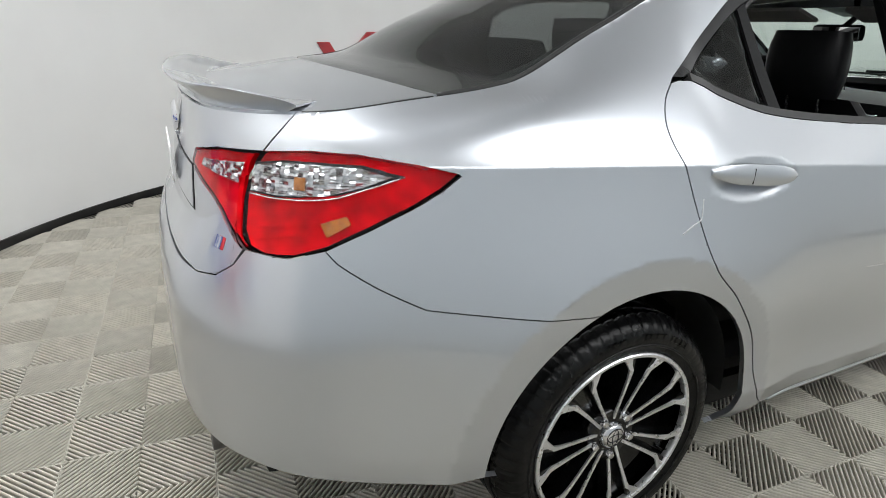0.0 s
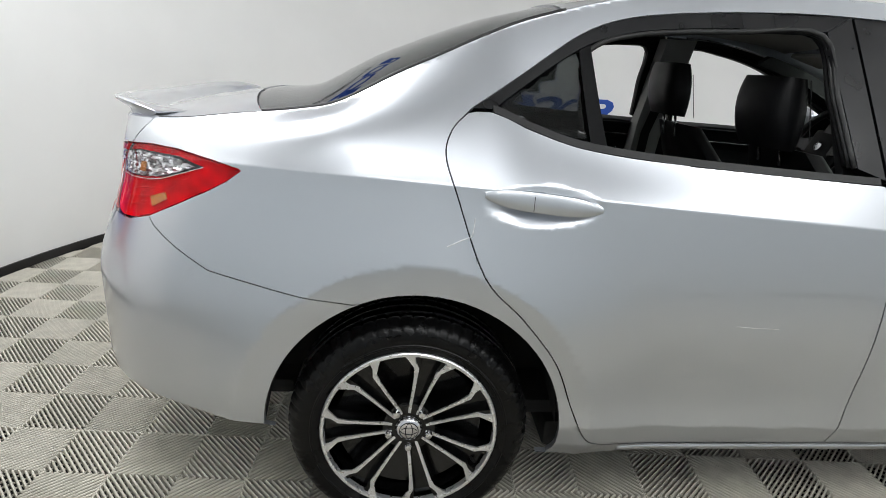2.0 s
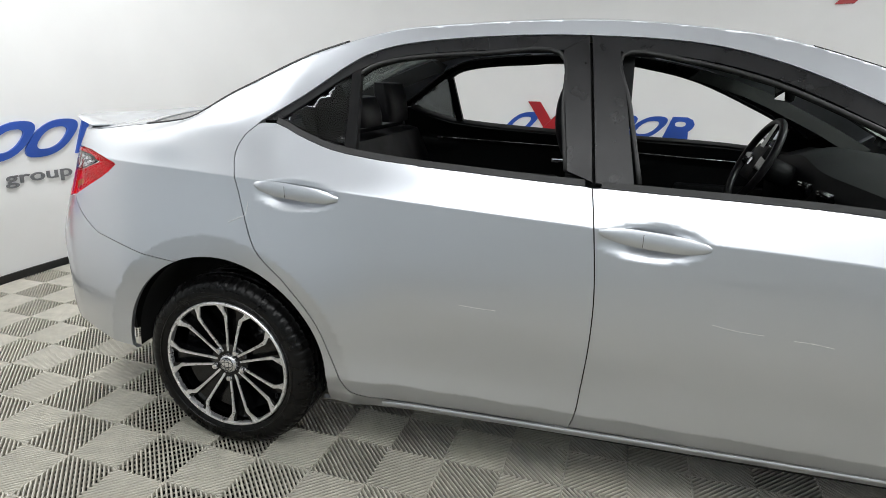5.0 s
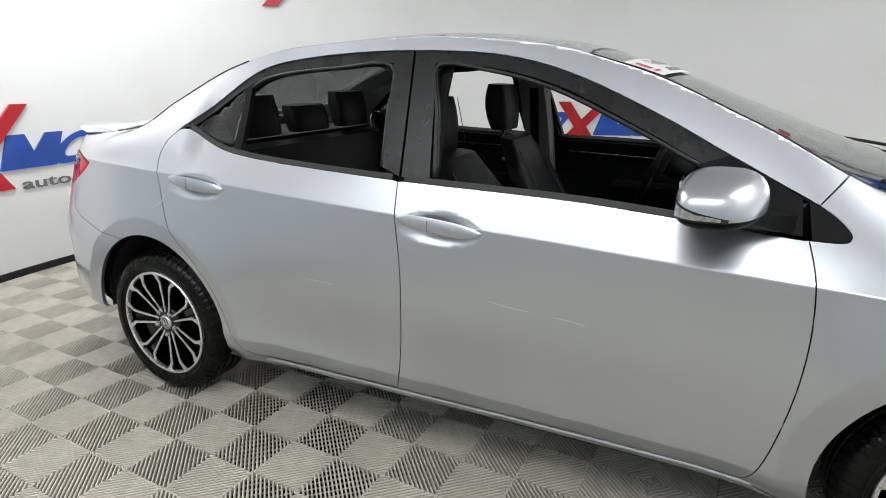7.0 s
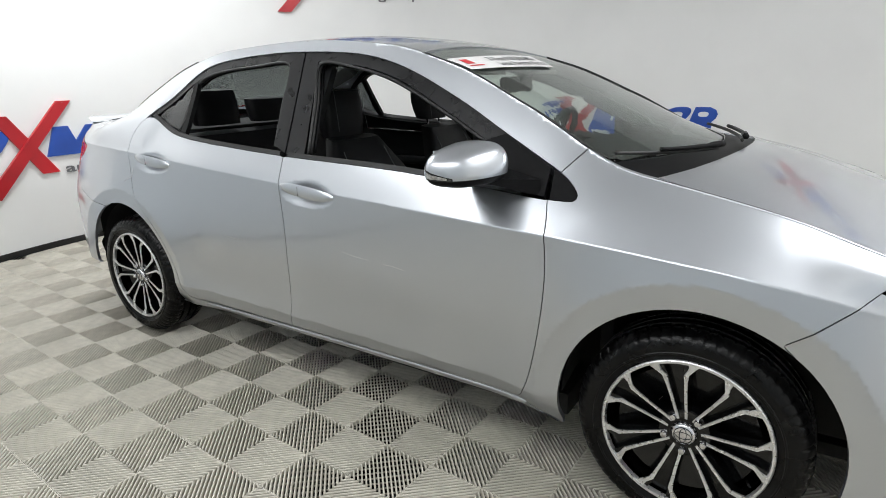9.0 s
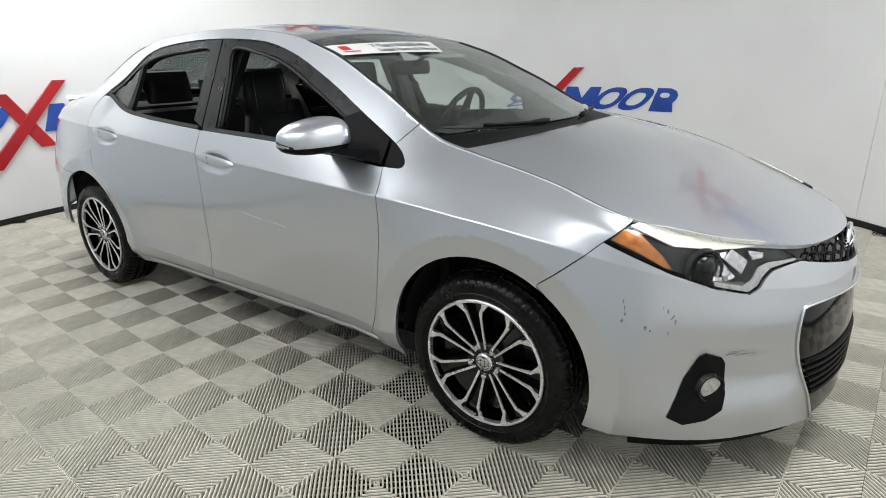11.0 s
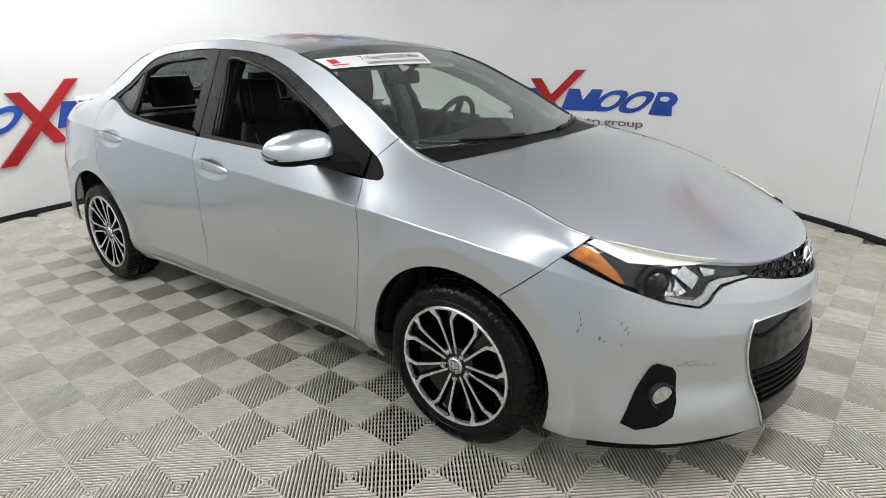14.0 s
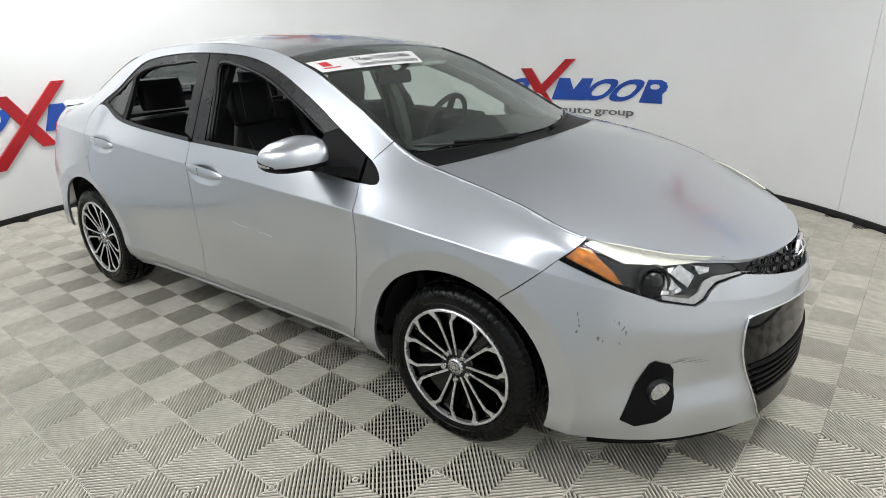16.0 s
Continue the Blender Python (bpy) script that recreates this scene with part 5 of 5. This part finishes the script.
front_seat(-.36)
front_seat(.36)
bench = part("rear_bench", box((.50, 1.24, .14), (.62, 0, .46), .05), LEATHER, car, "black leather rear bench")
rings = []
for s in np.linspace(0, 1, 9):
    x, z = .42 - .22 * s, .50 + .52 * s
    sec = seat_section(.62 - .03 * s, .06 - .015 * s, x, z, 0.4, .02, 24)
    rings.append(sec)
part("backrest", loft(rings), LEATHER, bench, "black leather backrest")
for y in (-.36, 0.0, .36):
    rings = []
    for s in np.linspace(0, 1, 8):
        k = 0.4 + 0.6 * math.sin(math.pi * (0.15 + 0.7 * s)) ** 0.6
        sec = seat_section(.140 * (0.85 + 0.15 * k), .05 * k, .185 - .03 * s, 1.06 + (.175 if y else .12) * s, 0.2, .0)
        rings.append([(a, b + y, c) for a, b, c in sec])
    part("headrest", loft(rings), LEATHER, bench, "black leather headrest")

# dashboard, wheel, console
rings = []
for y in np.linspace(-.70, .70, 21):
    hump = .03 + .035 * math.exp(-((y - .37) / .17) ** 2)
    rings.append([(2.00 + .02 * abs(y), y, .60), (1.93 + .02 * abs(y), y, .74), (1.915 + .03 * abs(y), y, .84), (1.97 + .02 * abs(y), y, .925 + hump), (2.10, y, .965 + hump), (2.28, y, .975 + hump * .5), (2.50 - .10 * abs(y) ** 2, y, .965), (2.50 - .10 * abs(y) ** 2, y, .60)])
dash = part("dashboard", loft(rings), CABIN_PLASTIC, car, "black dashboard")
part("trim_strip", tube([(1.912, -.66, .835), (1.90, -.3, .85), (1.90, 0.1, .85)], .008, 8), CHROME, dash, "silver strip")
for y in (-.62, -.10, .12, .62):
    part("air_vent", box((.03, .11, .07), (1.935, y, .875), .012, (0, -20, 0)), GLOSS_BLACK, dash, "black air vent")
    part("vent_trim", box((.02, .125, .012), (1.925, y, .908), .004, (0, -20, 0)), CHROME, dash, "silver vent edge")
part("screen", box((.02, .22, .13), (1.915, .01, .79), .008, (0, -15, 0)), GLOSS_BLACK, dash, "dark media screen")
part("console", box((.85, .22, .30), (1.62, 0, .47), .04), CABIN_PLASTIC, car, "black centre console")
part("gear_lever", tube([(1.74, 0, .60), (1.73, 0, .72), (1.725, 0, .76)], [.012, .014, .024], 10), GLOSS_BLACK, car, "black gear lever")
m = pose(1.80, .37, .955, 0, -66, 0)
ring_bm = bmesh.new()
turn = [[(.182 * math.cos(a) + .0155 * math.cos(b) * math.cos(a), .182 * math.sin(a) + .0155 * math.cos(b) * math.sin(a), .0155 * math.sin(b)) for b in np.linspace(0, 2 * math.pi, 11)[:-1]] for a in np.linspace(0, 2 * math.pi, 49)[:-1]]
vs = [[ring_bm.verts.new(p) for p in r] for r in turn]
for i in range(48):
    for k in range(10):
        ring_bm.faces.new((vs[i][k], vs[i][(k + 1) % 10], vs[(i + 1) % 48][(k + 1) % 10], vs[(i + 1) % 48][k]))
bmesh.ops.recalc_face_normals(ring_bm, faces=ring_bm.faces)
wheel_rim = part("steering_wheel", ring_bm, LEATHER, car, "black leather steering wheel")
wheel_rim.matrix_basis = m
part("wheel_pad", box((.16, .17, .05), (0.0, 0, -.015), .022), CABIN_PLASTIC, wheel_rim, "black centre pad")
part("pad_badge", revolve([(0.0005, .0), (.018, .001), (.022, .004)], 20), CHROME, wheel_rim, "small chrome badge").matrix_basis = pose(.0, 0, .014, 90, 0, 0)
for a in (0, 180, 90 + 180):
    c, s = math.cos(radians(a + 90)), math.sin(radians(a + 90))
    part("spoke", loft([[(r * c - o * s, r * s + o * c, z) for o, z in ((-w, -.006), (w, -.006), (w, .008), (-w, .008))] for r, w in ((.05, .034), (.12, .024), (.175, .020))]), GLOSS_BLACK, wheel_rim, "black spoke")
part("steering_column", tube([(1.82, .37, .945), (2.02, .37, .86)], .05, 12), CABIN_PLASTIC, car, "black steering column")
p = top(10.32, 0.0)
rear_view = part("rear_view_mirror", box((.03, .23, .065), (p[0] - .11, 0.0, p[2] - .075), .018, (0, -8, -6)), CABIN_PLASTIC, car, "black rear-view mirror")
part("glass", box((.002, .21, .05), (p[0] - .127, 0.0, p[2] - .077), .0, (0, -8, -6)), MIRROR, rear_view, "mirror glass")
part("stalk", tube([(p[0] - .09, 0, p[2] - .06), (p[0] - .01, 0, p[2] - .01)], .012, 8), CABIN_PLASTIC, rear_view)

# wipers
for pts in ([(11.72, -.42), (11.60, -.62), (11.50, -.80), (11.42, -.945)], [(11.80, -.12), (11.64, .18), (11.53, .48), (11.46, .72)]):
    fine = bend(pts, 8)
    blade = [tuple(top(u, q, 0.014)) for u, q in fine]
    arm = [tuple(top(u + .04, q * .98, 0.028)) for u, q in fine[: len(fine) * 2 // 3]]
    w = part("wiper", tube(blade, 0.006, 6), SEAL, car, "black windscreen wiper")
    part("arm", tube(arm, [0.011] * 4 + [0.007] * (len(arm) - 4), 6), BLACK_TRIM, w)


# windscreen sticker
STICK = [(10.12, -.975), (10.08, .30), (10.36, .125), (10.33, -.965)]


def stick_uv(a, b):
    """a along the sticker from its right-hand end, b from its upper edge down."""
    p, q = np.array(STICK[0]) * (1 - a) + np.array(STICK[1]) * a, np.array(STICK[3]) * (1 - a) + np.array(STICK[2]) * a
    r = p * (1 - b) + q * b
    return r[0], r[1]


def stick_patch(a0, a1, b0, b1, up, n=24):
    bm = bmesh.new()
    vs = [[bm.verts.new(top(*stick_uv(a0 + (a1 - a0) * i / n, b0 + (b1 - b0) * j / 4), up)) for j in range(5)] for i in range(n + 1)]
    for i in range(n):
        for j in range(4):
            bm.faces.new((vs[i][j], vs[i][j + 1], vs[i + 1][j + 1], vs[i + 1][j]))
    bmesh.ops.recalc_face_normals(bm, faces=bm.faces)
    if sum((fc.normal.z for fc in bm.faces)) < 0:
        bmesh.ops.reverse_faces(bm, faces=bm.faces)
    return bm


sticker = mesh_object("windscreen_sticker", stick_patch(0, 1, 0, 1, 0.003), PAPER)
tagged(sticker, "white paper warranty banner stuck along the windscreen's upper edge", "sticker")
part("logo", stick_patch(.065, .14, .22, .62, 0.0045, 4), INK_RED, sticker, "plain red square mark")
part("caption", stick_patch(.05, .19, .72, .80, 0.0045, 4), INK_RED, sticker, "thin red bar")


def stick_text(text, a0, a1, b_top, b_low):
    data = bpy.data.curves.new("wording", "FONT")
    data.body, data.size, data.offset = text, 1.0, 0.012
    ob = bpy.data.objects.new("wording", data)
    scene.collection.objects.link(ob)
    me = bpy.data.meshes.new_from_object(ob.evaluated_get(bpy.context.evaluated_depsgraph_get()))
    scene.collection.objects.unlink(ob)
    bpy.data.objects.remove(ob)
    xs, ys = [v.co.x for v in me.vertices], [v.co.y for v in me.vertices]
    for v in me.vertices:
        a = a0 + (a1 - a0) * (v.co.x - min(xs)) / (max(xs) - min(xs))
        b = b_low + (b_top - b_low) * v.co.y / 0.72
        v.co = top(*stick_uv(a, b), 0.0046)
    me.materials.append(INK)
    made = new("wording", me)
    made.parent = sticker


stick_text("7-Year/100,000-Mile", .34, .93, .14, .50)
stick_text("Limited Powertrain Warranty", .36, .97, .60, .88)

# scuffs on the paint
random.seed(4)


def scuff(u, z, du, dz, tilt, name="scuff"):
    pts = [(u + du * math.cos(a) * (0.7 + 0.5 * random.random()), z + dz * math.sin(a) * (0.6 + 0.6 * random.random()) + tilt * math.cos(a) * dz) for a in np.linspace(0, 2 * math.pi, 12)[:-1]]
    bm = bmesh.new()
    bm.faces.new([bm.verts.new(side(a, b, 0.0012)) for a, b in pts])
    bm.normal_update()
    for fc in bm.faces:
        if fc.normal.y > 0:
            bmesh.ops.reverse_faces(bm, faces=[fc])
    part(name, bm, SCUFF, car, "dark scrape in the paint")


for u, z, du, dz, tilt in ((14.02, .636, .012, .006, 0), (14.05, .600, .012, .007, 0), (14.02, .580, .018, .006, .5), (14.56, .610, .012, .008, 0), (14.62, .592, .030, .006, 1), (14.66, .578, .015, .010, 0), (14.58, .545, .01, .006, 0),
                           (15.50, .470, .10, .0022, 1.5), (15.75, .466, .20, .0014, 1.0), (15.62, .478, .18, .0008, 1.0), (15.90, .459, .20, .0008, 1.0), (14.30, .560, .022, .007, 0), (14.36, .552, .012, .005, 0), (14.04, .616, .006, .010, 0), (14.50, .618, .008, .004, 0)):
    scuff(u, z, du, dz, tilt)

for pts in ([(6.845, .888), (6.838, .862), (6.825, .846), (6.78, .838), (6.70, .822)], [(8.2, .640), (8.30, .637), (8.42, .635)], [(9.55, .668), (9.66, .659), (9.80, .655)], [(9.94, .650), (10.02, .649), (10.12, .643)]):
    path = [side(u, z, 0.0006) for u, z in bend(pts, 4)]
    width = [0.0016 if len(pts) > 3 else 0.0009] * len(path)
    part("scratch", tube([tuple(p) for p in path], width, 5), SCRATCH, car, "pale scratch in the paint")


# ---- floor tiles, each of four ribbed squares ----
PITCH, TWIST, ORIGIN = 0.2023, -2.985, (0.9168, -1.1083)


def rib_bars(cx, cz, slope, half=0.238):
    """Ribs of one square, running along its diagonal; cx, cz: its middle."""
    out = []
    h = PITCH / 2 - 0.0008
    d = (math.sqrt(0.5), slope * math.sqrt(0.5))
    n = (-d[1], d[0])
    step = PITCH * math.sqrt(2) / 21
    for k in range(-10, 11):
        quad = []
        for off, reach in ((-step * half, 1), (step * half, 1)):
            c = (n[0] * (k * step + off), n[1] * (k * step + off))
            lo, hi = -9.0, 9.0
            for i in range(2):
                a, b = (-h - c[i]) / d[i], (h - c[i]) / d[i]
                lo, hi = max(lo, min(a, b)), min(hi, max(a, b))
            if hi - lo < 0.004:
                break
            quad.append(((c[0] + d[0] * lo, c[1] + d[1] * lo), (c[0] + d[0] * hi, c[1] + d[1] * hi)))
        if len(quad) == 2:
            out.append([(cx + p[0], cz + p[1]) for p in (quad[0][0], quad[0][1], quad[1][1], quad[1][0])])
    return out


def tile_mesh(place=None):
    verts, faces = [], []

    def bar(quad, z0, z1, ridge=0.0):
        """A bar on four corners; with a ridge its upper edges slope in by that share of its width."""
        if place:
            c = place @ Vector((sum(q[0] for q in quad) / 4, sum(q[1] for q in quad) / 4, 0))
            if math.hypot(c.x - CENTRE[0], c.y - CENTRE[1]) > RADIUS + 0.02:
                return
        i = len(verts)
        zs = z1 - 0.0032 if ridge else z1
        upper = [quad[0], quad[1], quad[2], quad[3]]
        verts.extend((x, y, z0) for x, y in quad)
        verts.extend((x, y, zs) for x, y in quad)
        faces.extend((i + k, i + (k + 1) % 4, i + 4 + (k + 1) % 4, i + 4 + k) for k in range(4))
        if ridge:
            for k in range(4):
                o = quad[3 - k]
                verts.append((quad[k][0] + (o[0] - quad[k][0]) * ridge, quad[k][1] + (o[1] - quad[k][1]) * ridge, z1))
            faces.extend((i + 4 + k, i + 4 + (k + 1) % 4, i + 8 + (k + 1) % 4, i + 8 + k) for k in range(4))
            faces.append((i + 8, i + 9, i + 10, i + 11))
        else:
            faces.append((i + 4, i + 5, i + 6, i + 7))
    for cx, cy, slope in ((PITCH / 2, PITCH / 2, -1), (-PITCH / 2, PITCH / 2, 1), (PITCH / 2, -PITCH / 2, 1), (-PITCH / 2, -PITCH / 2, -1)):
        for quad in rib_bars(cx, cy, slope):
            bar(quad, -0.019, 0.0, 0.28)
        for quad in rib_bars(cx, cy, -slope, 0.10)[1::2]:
            bar(quad, -0.019, -0.014)
    for x in (-PITCH, PITCH):
        s = 1 if x > 0 else -1
        bar([(x - s * .003, -PITCH), (x - s * .0007, -PITCH), (x - s * .0007, PITCH), (x - s * .003, PITCH)][::s], -0.016, -0.002)
        bar([(-PITCH, x - s * .003), (PITCH, x - s * .003), (PITCH, x - s * .0007), (-PITCH, x - s * .0007)][::s], -0.016, -0.002)
    me = bpy.data.meshes.new("tile")
    me.from_pydata(verts, [], faces)
    bm = bmesh.new()
    bm.from_mesh(me)
    bmesh.ops.recalc_face_normals(bm, faces=bm.faces)
    bm.to_mesh(me)
    bm.free()
    me.materials.append(TILE)
    return me


tile = tile_mesh()
turn = Matrix.Rotation(radians(TWIST), 4, "Z")
for i in range(-24, 30, 2):
    for j in range(-24, 34, 2):
        p = turn @ Vector((i * PITCH, j * PITCH, 0)) + Vector((*ORIGIN, 0))
        gap = math.hypot(p.x - CENTRE[0], p.y - CENTRE[1]) - RADIUS
        if gap < 0.25:
            place = Matrix.Translation(p) @ turn
            ob = new("tile", tile if gap < -0.30 else tile_mesh(place))
            ob.parent = floor
            ob.matrix_basis = place
